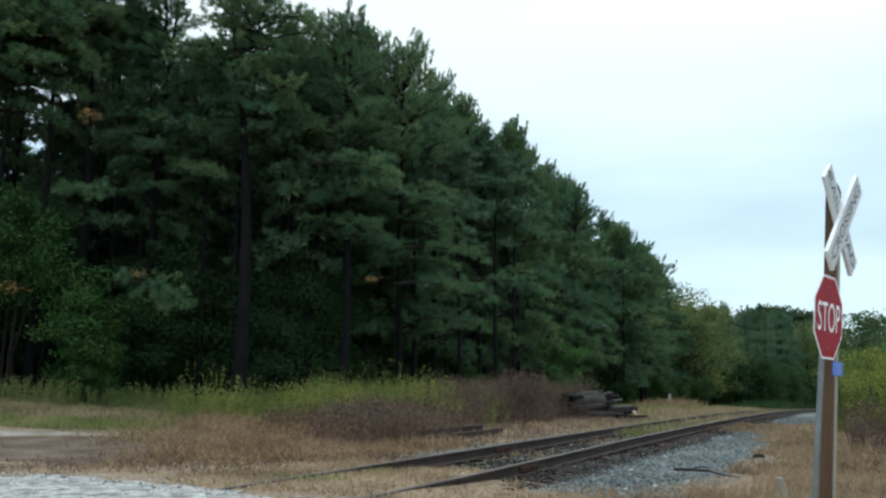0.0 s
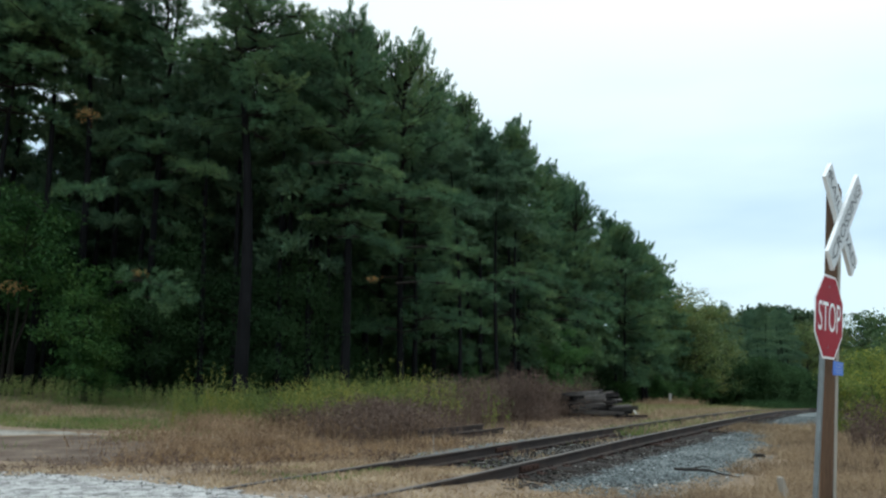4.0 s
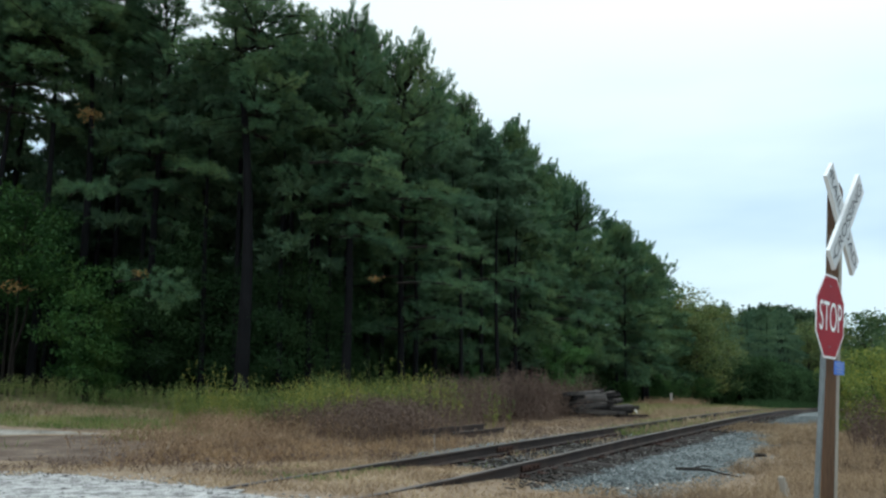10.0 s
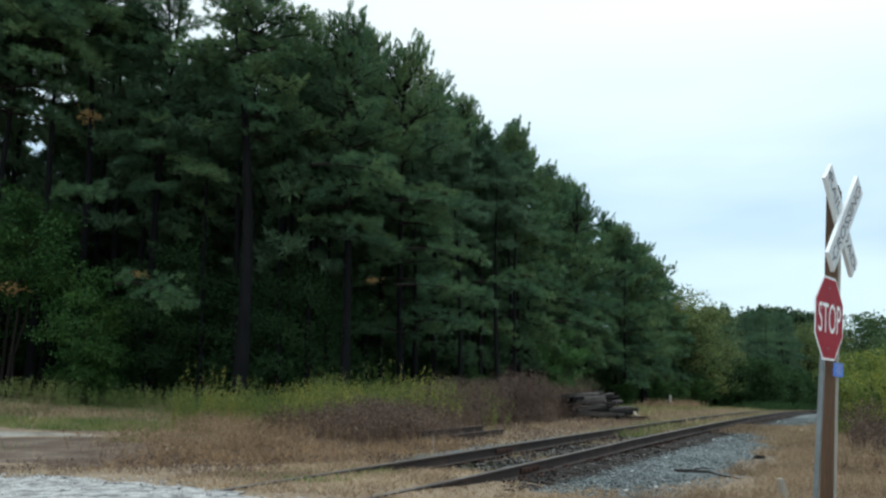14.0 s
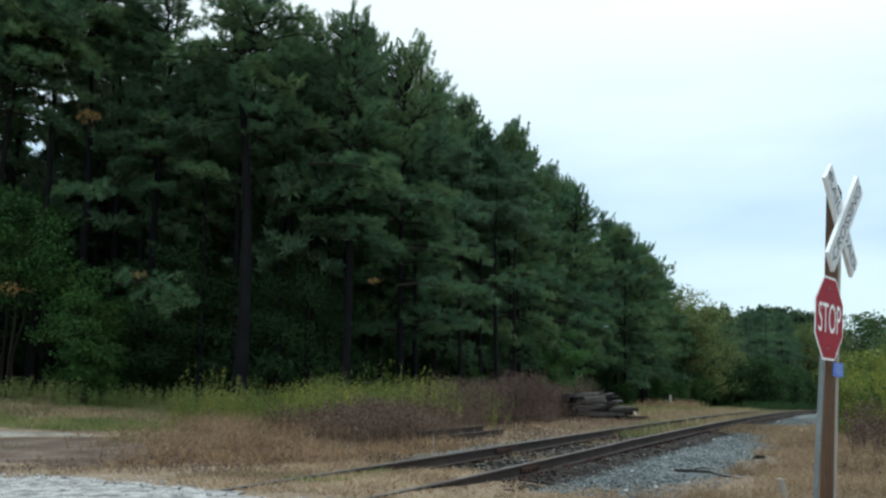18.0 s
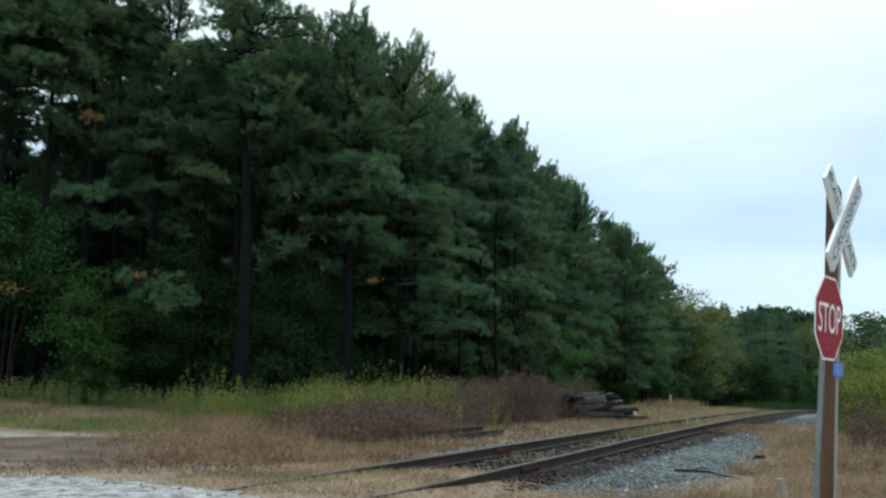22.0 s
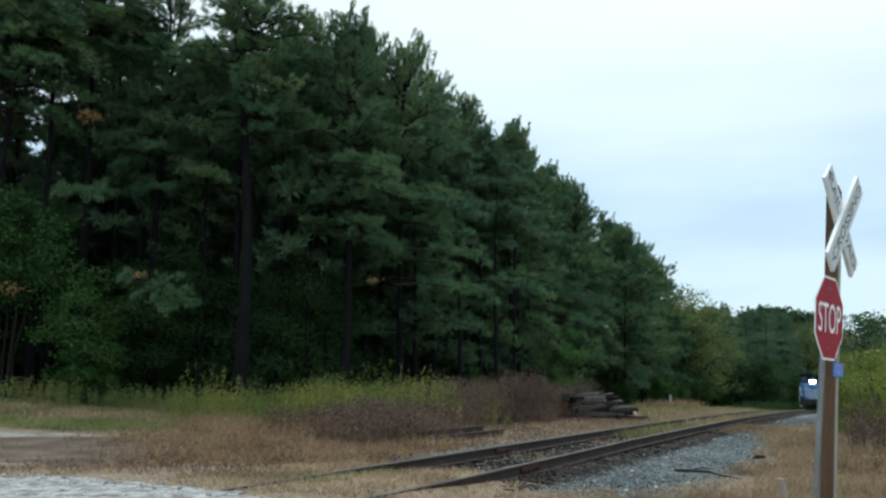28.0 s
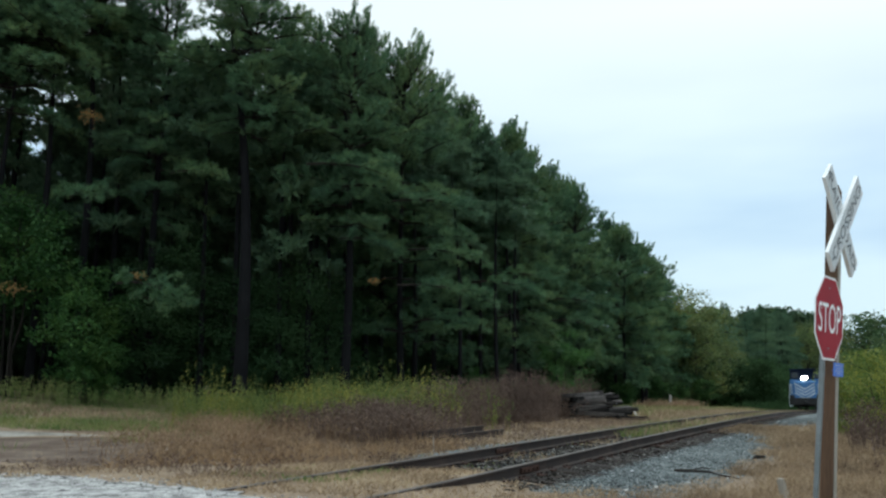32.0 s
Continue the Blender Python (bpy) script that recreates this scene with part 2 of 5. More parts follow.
M_PALE = solid("pale_wood", ((0.3, (0.38, 0.36, 0.33)), (0.7, (0.62, 0.60, 0.56))), 5, 40, 0.8, 0, 0.3, 0.004, (1, 1, 0.2))
M_OLD_WOOD = solid("weathered_wood", ((0.3, (0.24, 0.21, 0.175)), (0.7, (0.44, 0.40, 0.345))), 5, 40, 0.9, 0, 0.3, 0.004, (1, 1, 0.2))
M_STICK = solid("dead_stick", ((0.3, (0.016, 0.014, 0.013)), (0.7, (0.05, 0.042, 0.037))), 5, 40, 0.9, 0, 0.5, 0.005)


# ---- mesh helpers ----
def mesh_of(name, verts, faces, *mats):
    me = bpy.data.meshes.new(name)
    me.from_pydata(verts.tolist() if isinstance(verts, np.ndarray) else verts, [], faces.tolist() if isinstance(faces, np.ndarray) else faces)
    for k in mats:
        me.materials.append(k)
    me.update()
    return me


def part(name, data, material, parent, label="", m=None):
    """One mesh object from a bmesh or a mesh, under a thing or a part."""
    if isinstance(data, bmesh.types.BMesh):
        me = bpy.data.meshes.new(name)
        data.normal_update()
        data.to_mesh(me)
        data.free()
        data = me
    if material and not data.materials:
        data.materials.append(material)
    ob = new(name, data)
    ob.parent = parent
    if m is not None:
        ob.matrix_basis = m
    return tagged(ob, label)


def thing(name, m, label, category, group="", kind=""):
    ob = new(name)
    ob.matrix_basis = m
    return tagged(ob, label, category, group, kind)


def box(bm, size, m=None, bevel=0.0):
    """A block of that size about its centre, with bevelled edges."""
    made = bmesh.ops.create_cube(bm, size=1, matrix=(m or Matrix()) @ Matrix.Diagonal((*size, 1)))
    if bevel:
        edges = {e for v in made["verts"] for e in v.link_edges}
        bmesh.ops.bevel(bm, geom=list(edges), offset=bevel, segments=1, affect="EDGES", profile=0.5)
    return bm


def boxed(size, m=None, bevel=0.0):
    return box(bmesh.new(), size, m, bevel)


def rod(bm, a, b, r0, r1=None, sides=8):
    a, b = Vector(a), Vector(b)
    q = (b - a).to_track_quat("Z", "Y").to_matrix().to_4x4()
    bmesh.ops.create_cone(bm, cap_ends=True, segments=sides, radius1=r0, radius2=r0 if r1 is None else r1, depth=(b - a).length, matrix=Matrix.Translation((a + b) / 2) @ q)
    return bm


def tube(points, radii, sides=8):
    """A tapered tube through points, as arrays of vertices and faces."""
    p = np.array(points, float)
    t = np.gradient(p, axis=0)
    t /= np.linalg.norm(t, axis=1)[:, None] + 1e-9
    side = np.cross(t, (0.13, 0.21, 0.97) if abs(t[0, 2]) < 0.9 else (1.0, 0.2, 0.1))
    side /= np.linalg.norm(side, axis=1)[:, None]
    up = np.cross(side, t)
    a = np.arange(sides) * 2 * np.pi / sides
    ring = np.cos(a)[None, :, None] * side[:, None] + np.sin(a)[None, :, None] * up[:, None]
    v = (p[:, None] + ring * np.array(radii, float)[:, None, None]).reshape(-1, 3)
    f = []
    for i in range(len(p) - 1):
        for k in range(sides):
            j = (k + 1) % sides
            f.append((i * sides + k, i * sides + j, (i + 1) * sides + j, (i + 1) * sides + k))
    f.append(tuple(range(len(p) * sides - 1, (len(p) - 1) * sides - 1, -1))[::-1])
    return v, f


def joined(pieces):
    """Several (vertices, faces) as one."""
    v, f, k = [], [], 0
    for a, b in pieces:
        v.append(np.asarray(a))
        f += [tuple(i + k for i in q) for q in b]
        k += len(a)
    return np.concatenate(v), f


RNG = np.random.default_rng(7)


def unit(v):
    return v / (np.linalg.norm(v, axis=-1, keepdims=True) + 1e-9)


def blades(base, way, length, width, bend=0.0):
    """Pointed blades: three triangles each where they bend, else one."""
    n = len(base)
    side = unit(np.cross(way, RNG.normal(size=(n, 3)))) * (np.asarray(width) * np.ones(n))[:, None] / 2
    length = (np.asarray(length) * np.ones(n))[:, None]
    if not bend:
        v = np.stack((base - side, base + side, base + way * length), 1).reshape(-1, 3)
        return v, np.arange(3 * n).reshape(-1, 3)
    lean = unit(RNG.normal(size=(n, 3)) * (1, 1, 0)) * bend
    mid = base + way * length * 0.55 + lean * length * 0.25
    tip = base + way * length * 0.92 + lean * length
    v = np.stack((base - side, base + side, mid + side * 0.8, mid - side * 0.8, tip), 1).reshape(-1, 3)
    i = np.arange(n)[:, None] * 5
    f = np.concatenate((i + (0, 1, 2), i + (0, 2, 3), i + (3, 2, 4)))
    return v, f


def leaves(base, way, length, width):
    """Leaf-shaped quads (a diamond in two triangles)."""
    n = len(base)
    side = unit(np.cross(way, RNG.normal(size=(n, 3)))) * (np.asarray(width) * np.ones(n))[:, None] / 2
    along = way * (np.asarray(length) * np.ones(n))[:, None]
    v = np.stack((base, base + along * 0.45 + side, base + along, base + along * 0.45 - side), 1).reshape(-1, 3)
    return v, np.arange(4 * n).reshape(-1, 4)


# ---- the lie of the land ----
# Along: metres along the track's middle; aside: metres to its forest side.
_s = np.arange(-60, 420.01, 0.5)
_c = np.clip(_s, -14, 104)
_bend = np.where((_s > -14) & (_s < 104), -0.0051236 + 0.0089135 * _c / 50 - 0.0033612 * (_c / 50) ** 2, 0)
HEADING = np.cumsum(_bend) * 0.5
_zero = int(np.argmin(abs(_s)))
HEADING += 0.55431 - HEADING[_zero]
LINE_X, LINE_Y = np.cumsum(np.sin(HEADING)) * 0.5, np.cumsum(np.cos(HEADING)) * 0.5
LINE_X += 0.23822 - LINE_X[_zero] - 0.755 * np.cos(HEADING)
LINE_Y += 10.154 - LINE_Y[_zero] + 0.755 * np.sin(HEADING)
_c = np.clip(_s, -10, 75)
RAIL_Z = EYE_Z - 1.1147 + 0.0069460 * _c - 1.42859 * (_c / 50) ** 2 + 0.39121 * (_c / 50) ** 3 - 0.026 * np.clip(_s - 75, 0, 225)


def on_line(s, d=0.0):
    """A place s along and d aside: x, y, height of the rails there, heading."""
    x, y, z, h = (np.interp(s, _s, k) for k in (LINE_X, LINE_Y, RAIL_Z, HEADING))
    return x - d * np.cos(h), y + d * np.sin(h), z, h


def along_aside(x, y):
    x, y = np.atleast_1d(np.asarray(x, float)), np.atleast_1d(np.asarray(y, float))
    s, d = np.empty_like(x), np.empty_like(x)
    for i in range(0, len(x), 20000):
        a, b = x[i:i + 20000, None], y[i:i + 20000, None]
        k = np.argmin((LINE_X[None, ::4] - a) ** 2 + (LINE_Y[None, ::4] - b) ** 2, 1) * 4
        h = HEADING[k]
        u, v = a[:, 0] - LINE_X[k], b[:, 0] - LINE_Y[k]
        s[i:i + 20000] = _s[k] + u * np.sin(h) + v * np.cos(h)
        d[i:i + 20000] = -u * np.cos(h) + v * np.sin(h)
    return s, d


def smooth(a, b, x):
    t = np.clip((x - a) / (b - a), 0, 1)
    return t * t * (3 - 2 * t)


def ground_z(x, y):
    s, d = along_aside(x, y)
    z = np.interp(s, _s, RAIL_Z) - 0.22
    z = z - 0.15 * (1 - smooth(1.4, 3.0, abs(d))) * smooth(1, 4, s)
    z = z + 0.215 * (1 - smooth(-1.5, 3.6, s + 3.0 * smooth(0.35, 1.35, -d))) * smooth(-12, -5, s) * (1 - smooth(2.5, 7, abs(d)))
    z = z + 2.6 * smooth(36, 85, d) + 1.05 * smooth(12, 32, d) + 0.5 * smooth(9, 40, -d)
    return z + 0.02 * np.sin(x * 1.7 + 0.6 * y) * np.cos(y * 1.3 - 0.4 * x) * smooth(2.5, 5, abs(d))


def gz(x, y):
    return float(ground_z(x, y)[0])


# ---- ground ----
def axis(lo, a, b, hi, step):
    mid = np.arange(a, b + step / 2, step)
    out = [mid]
    for edge, end, sign in ((a, lo, -1), (b, hi, 1)):
        k, w, pts = edge, step, []
        while sign * (end - k) > 0:
            w *= 1.22
            k += sign * w
            pts.append(k)
        out.append(np.array(pts))
    return np.sort(np.concatenate(out))


gx, gy = axis(-2500, -34, 70, 2500, 0.7), axis(-2500, -6, 130, 2500, 0.7)
X, Y = np.meshgrid(gx, gy)
Z = ground_z(X.ravel(), Y.ravel())
w, h = len(gx), len(gy)
i = (np.arange(h - 1)[:, None] * w + np.arange(w - 1)[None]).ravel()
ground = new("ground", mesh_of("ground", np.stack((X.ravel(), Y.ravel(), Z), 1), np.stack((i, i + 1, i + w + 1, i + w), 1), M_GROUND))
for p in ground.data.polygons:
    p.use_smooth = True
tagged(ground, "dry grassy ground beside a railway line", "ground", kind="structure")


def sheet(name, corners, rise, material, step=0.35, ragged=0.35):
    """A loose layer on the ground inside a polygon, with a ragged outline, thickest in the middle."""
    c = np.array(corners, float)
    xs, ys = np.arange(c[:, 0].min() - 1, c[:, 0].max() + 1, step), np.arange(c[:, 1].min() - 1, c[:, 1].max() + 1, step)
    X, Y = np.meshgrid(xs, ys)
    x, y = X.ravel(), Y.ravel()
    inside, near = np.zeros(len(x), bool), np.full(len(x), 1e9)
    for (ax, ay), (bx, by) in zip(c, np.roll(c, -1, 0)):
        cross = ((ay > y) != (by > y)) & (x < (bx - ax) * (y - ay) / (by - ay + 1e-12) + ax)
        inside ^= cross
        t = np.clip(((x - ax) * (bx - ax) + (y - ay) * (by - ay)) / ((bx - ax) ** 2 + (by - ay) ** 2), 0, 1)
        near = np.minimum(near, np.hypot(ax + t * (bx - ax) - x, ay + t * (by - ay) - y))
    edge = np.where(inside, near, -near)
    edge += ragged * np.array([noise.noise((a * 0.9, b * 0.9, 3.0)) + 0.5 * noise.noise((a * 2.6, b * 2.6, 7.0)) for a, b in zip(x, y)])
    z = ground_z(x, y) + np.where(edge > 0, np.minimum(0.012 + edge * 0.06, rise), np.maximum(edge * 0.3, -0.15))
    w = len(xs)
    i = (np.arange(len(ys) - 1)[:, None] * w + np.arange(w - 1)[None]).ravel()
    quads = np.stack((i, i + 1, i + w + 1, i + w), 1)
    quads = quads[(edge[quads] > -step * 1.3).all(1)]
    used, inv = np.unique(quads, return_inverse=True)
    me = mesh_of(name, np.stack((x, y, z), 1)[used], inv.reshape(quads.shape), material)
    for p in me.polygons:
        p.use_smooth = True
    return new(name, me)


# The crossing road runs beside the camera and over the track.
RA, RU, RN = np.array((-2.65, 9.05)), np.array((-0.83, 0.557)), np.array((-0.557, -0.83))
road = sheet("road", [RA - 14 * RU, RA + 26 * RU, RA + 26 * RU + 7.5 * RN, RA - 14 * RU + 7.5 * RN], 0.05, M_ROAD)
tagged(road, "pale gravel road crossing the track", "road", kind="structure")
lane = sheet("gravel_lane", [(-8.4, 20.9), (-11, 20.0), (-26, 18.6), (-28, 22), (-16, 22.2), (-11.5, 21.6)], 0.05, M_LANE)
tagged(lane, "pale gravel lane leading off through the grass", "road", kind="structure")

patch = sheet("dirt_patch", [(-16, 19.2), (-8.6, 20.3), (-6.2, 18.2), (-5.2, 15.6), (-5.0, 12.9), (-8.4, 14.3), (-12.0, 16.4)], 0.02, M_SOIL, ragged=0.7)
tagged(patch, "bare grey-brown soil between road and lane", "ground", kind="structure")

# The ballast bed: a strip across the track with shoulders.
PROFILE = ((-4.6, -0.32), (-3.9, -0.235), (-3.0, -0.225), (-1.9, -0.22), (-1.5, -0.225), (-1.36, -0.214), (-0.9, -0.200), (-0.6, -0.19), (-0.3, -0.175), (0, -0.172), (0.3, -0.175), (0.6, -0.185), (1.35, -0.215), (1.9, -0.235), (2.5, -0.23), (3.1, -0.33))


def bed_width(s):
    """How far the stone spreads beyond the ties, on the side away from the wood."""
    return np.interp(s, (-1, 2, 6, 9, 12, 15, 18, 20, 24, 33, 70), (0.8, 1.25, 1.15, 0.97, 0.60, 0.22, 0.12, 0.6, 1.6, 2.3, 2.2))


ss = np.concatenate((np.arange(-1.2, 60, 0.4), np.arange(60, 400, 2.0)))
v, f = [], []
for k, s in enumerate(ss):
    fade = float(smooth(-1.2, 2.5, s))
    for d, dz in PROFILE:
        if d < -1.9:
            d = -1.55 + (d + 1.55) * bed_width(s)
        x, y, z, _ = on_line(s, d + 0.25 * noise.noise((s * 0.7, d, 0)) * (abs(d) > 1.4))
        v.append((x, y, z + dz - 0.12 * (1 - fade) + (0.06 if -1.4 < d < -0.8 else 0.012) * noise.noise((s * 3, d * 3, 1))))
n = len(PROFILE)
f = [(a * n + b, a * n + b + 1, (a + 1) * n + b + 1, (a + 1) * n + b) for a in range(len(ss) - 1) for b in range(n - 1)]
bed = new("ballast_bed", mesh_of("ballast_bed", v, f, M_BALLAST, M_CINDER, M_DIRTY))
for k, p in enumerate(bed.data.polygons):
    p.material_index = (0, 0, 0, 0, 1, 1, 1, 2, 2, 2, 2, 2, 0, 0, 0)[k % (n - 1)]
tagged(bed, "bed of bluish grey crushed stone under the track", "ballast", kind="structure")

# ---- the track ----
track = thing("railway_track", pose(0, 0, 0), "single railway track of rusty rails on dark wooden ties", "railway track", kind="structure")
RAIL_SHAPE = ((-0.07, -0.17), (0.07, -0.17), (0.07, -0.158), (0.012, -0.14), (0.010, -0.045), (0.036, -0.034), (0.036, -0.006), (0.028, 0.0), (-0.028, 0.0), (-0.036, -0.006), (-0.036, -0.034), (-0.010, -0.045), (-0.012, -0.14), (-0.07, -0.158))
for side, cant in ((-0.755, (-0.03, 0.02, 0.02, 0.0)), (0.755, (0.02, 0.02, 0.02, 0.02))):
    ss = np.concatenate((np.arange(-12, 60, 0.5), np.arange(60, 401, 2.0)))
    v, f, n = [], [], len(RAIL_SHAPE)
    for s in ss:
        for a, b in RAIL_SHAPE:
            x, y, z, _ = on_line(s, side + a)
            v.append((x, y, z + np.interp(s, (0, 7, 14, 30), cant) + b))
    mats = []
    for k in range(len(ss) - 1):
        for a in range(n):
            b = (a + 1) % n
            f.append((k * n + a, k * n + b, (k + 1) * n + b, (k + 1) * n + a))
            mats.append(1 if a in (6, 7, 8) else 0)
    me = mesh_of("rail", v, f, M_RAIL, M_RAILHEAD)
    for p, q in zip(me.polygons, mats):
        p.material_index = q
    part("rail", me, None, track, "rusty steel rail with a worn grey head")
    for s, rust in ((1.9, 1), (13.6, 0), (25.4, 0), (37.0, 0)):
        x, y, z, hd = on_line(s + (2.2 if side > 0 else 0), side)
        lift = float(np.interp(s, (0, 7, 14, 30), cant))
        for off in (-0.03, 0.03):
            bm = boxed((0.025, 0.62, 0.085), None, 0.008)
            for q in (-0.22, -0.08, 0.08, 0.22):
                rod(bm, (0.0, q, 0), (math.copysign(0.035, off), q, 0), 0.016, sides=6)
            part("joint_bar", bm, M_RUST if rust else M_RAIL, track, "bolted steel joint bar", Matrix.Translation((x, y, z + lift - 0.09)) @ pose(0, 0, 0, 0, 0, -math.degrees(hd)) @ Matrix.Translation((off, 0, 0)))
tie_meshes = []
for k in range(5):
    bm = boxed((2.6, 0.23, 0.18), None, 0.012)
    for q in bm.verts:
        q.co += Vector((RNG.normal(0, 0.04), RNG.normal(0, 0.008), RNG.normal(0, 0.008)))
    me = bpy.data.meshes.new("tie")
    bm.normal_update()
    bm.to_mesh(me)
    bm.free()
    me.materials.append(M_TIE)
    tie_meshes.append(me)
bm = boxed((0.34, 0.19, 0.018), None, 0.004)
for a, b in ((-0.09, -0.06), (-0.09, 0.06), (0.09, -0.06), (0.09, 0.06)):
    box(bm, (0.03, 0.03, 0.035), pose(a, b, 0.02), 0.005)
plate = bpy.data.meshes.new("tie_plate")
bm.to_mesh(plate)
bm.free()
plate.materials.append(M_RUST)
s, count = -0.6, 0
while s < 110:
    x, y, z, hd = on_line(s, RNG.normal(0, 0.05))
    t = part("tie", tie_meshes[count % 5], None, track, "", pose(x, y, z - 0.272 + 0.008 * RNG.normal(), 0, 0.88, -math.degrees(hd) + RNG.normal(0, 1.2)))
    if s < 40:
        for a in (-0.755, 0.755):
            part("tie_plate", plate, None, t, "", pose(a, 0, 0.098))
    s += 0.54 + RNG.normal(0, 0.02)
    count += 1


# ---- the crossing sign ----
def lettering(text, height, width=None):
    """Flat letters of that height about their middle, as a mesh in the xy plane."""
    cu = bpy.data.curves.new("letters", "FONT")
    cu.body, cu.size, cu.align_x, cu.align_y, cu.extrude, cu.offset = text, 1.0, "CENTER", "CENTER", 0.0, 0.0
    ob = new("letters", cu)
    bpy.context.view_layer.update()
    me = bpy.data.meshes.new_from_object(ob.evaluated_get(bpy.context.evaluated_depsgraph_get()))
    bpy.data.objects.remove(ob)
    bpy.data.curves.remove(cu)
    co = np.array([q.co for q in me.vertices])
    lo, hi = co.min(0), co.max(0)
    k = height / (hi[1] - lo[1])
    kx = width / (hi[0] - lo[0]) if width else k
    for q in me.vertices:
        q.co = ((q.co.x - (lo[0] + hi[0]) / 2) * kx, (q.co.y - (lo[1] + hi[1]) / 2) * k, 0)
    me.materials.clear()
    return me


def polygon_plate(points, thick):
    bm = bmesh.new()
    vs = [bm.verts.new((a, b, 0)) for a, b in points]
    face = bm.faces.new(vs)
    top = bmesh.ops.extrude_face_region(bm, geom=[face])["geom"]
    for q in top:
        if isinstance(q, bmesh.types.BMVert):
            q.co.z += thick
    bmesh.ops.recalc_face_normals(bm, faces=bm.faces)
    return bm


SIGN_X, SIGN_Y = 3.447, 7.33
sight = Vector((SIGN_X, SIGN_Y, 0)).normalized()
across = Vector((sight.y, -sight.x, 0))
turn = radians(72)
face_x = (across * math.cos(turn) + sight * math.sin(turn)).normalized()
face_n = Vector((face_x.y, -face_x.x, 0))
stand = Matrix((face_x, -face_n, Vector((0, 0, 1)))).transposed().to_4x4()
SIGN_Z = gz(SIGN_X, SIGN_Y) + 0.072
lean = Matrix.Rotation(radians(5.3), 4, sight)
crossing = thing("crossing_sign", Matrix.Translation((SIGN_X, SIGN_Y, SIGN_Z)) @ lean @ stand, "leaning brown post with white railroad crossbuck and red stop sign", "crossing sign")
# In its own space x runs along the signs, -y is their front, z is up.
bm = boxed((0.108, 0.108, 3.55), pose(0.07, 0.058, 1.335), 0.006)
for q in bm.verts:
    if q.co.z > 3.0 and q.co.x > 0.07:
        q.co.z -= 0.05
part("post", bm, M_POST, crossing, "square brown wooden post")
part("reflective_strip", boxed((0.078, 0.003, 2.95), pose(0.082, 0.0025, 1.25)), M_CREAM, crossing, "dull cream strip down the post")
part("steel_post", boxed((0.04, 0.04, 2.55), pose(-0.243, 0.045, 0.81, 1.39), 0.005), M_ZINC, crossing, "grey galvanised square post")
STOP_Z, BUCK_Z = 1.83, 2.75
flat = pose(0, 0, 0, 90)
R8 = 0.373 / math.cos(math.pi / 8)
octagon = [(R8 * math.cos(math.pi / 8 + k * math.pi / 4), R8 * math.sin(math.pi / 8 + k * math.pi / 4)) for k in range(8)]
at = pose(-0.22, -0.012, STOP_Z) @ flat
stop = part("stop_plate", polygon_plate(octagon, 0.004), M_WHITE, crossing, "octagonal stop sign with a white rim", at)
part("red_field", polygon_plate([(a * 0.945, b * 0.945) for a, b in octagon], 0.003), M_RED, stop, "red field", pose(0, 0, 0.0035))
part("legend", lettering("STOP", 0.262, 0.59), M_WHITE, stop, "white letters", pose(0, 0, 0.0085))
for q in (-0.27, 0.27):
    part("bolt", rod(bmesh.new(), (-0.03, q, -0.034), (-0.03, q, 0.012), 0.009, sides=6), M_ZINC, stop)
for word, tilt, front in (("RAIL ROAD", -45, 0), ("CROSSING", 47.5, 1)):
    at = pose(0.02, -0.002 - 0.037 * front, BUCK_Z) @ flat @ pose(0, 0, 0, 0, 0, tilt)
    blade = part("crossbuck_blade", polygon_plate([(-0.565 - 0.02 * front, -0.112), (0.565 + 0.02 * front, -0.112), (0.565 + 0.02 * front, 0.112), (-0.565 - 0.02 * front, 0.112)], 0.034), M_WHITE_DULL, crossing, "white blade with dark letters", at)
    # Edges take the brighter white, so their sky light is in the colour.
    blade.data.materials.append(M_WHITE)
    for p in blade.data.polygons:
        p.material_index = int(abs(p.normal.z) < 0.5)
    part("legend", lettering(word, 0.108, 1.04), M_BLACK, blade, "dark letters", pose(0, 0, 0.0375))
    for a in (-0.545, 0.545):
        part("bolt", rod(bmesh.new(), (a, 0, 0.02), (a, 0, 0.042), 0.012, sides=6), M_ZINC, blade)
at = pose(0.09, -0.002, 1.385) @ flat
blue = part("notice_plate", polygon_plate([(-0.14, -0.062), (0.14, -0.062), (0.14, 0.062), (-0.14, 0.062)], 0.003), M_BLUESIGN, crossing, "small blue notice plate", at)
bm = bmesh.new()
for k, q in enumerate((0.038, 0.013, -0.013, -0.038)):
    box(bm, (0.19 - 0.04 * (k % 2), 0.004, 0.001), pose(0, q, 0.0045))
part("lettering_bar", bm, M_WHITE_DULL, blue, "pale bars of writing")


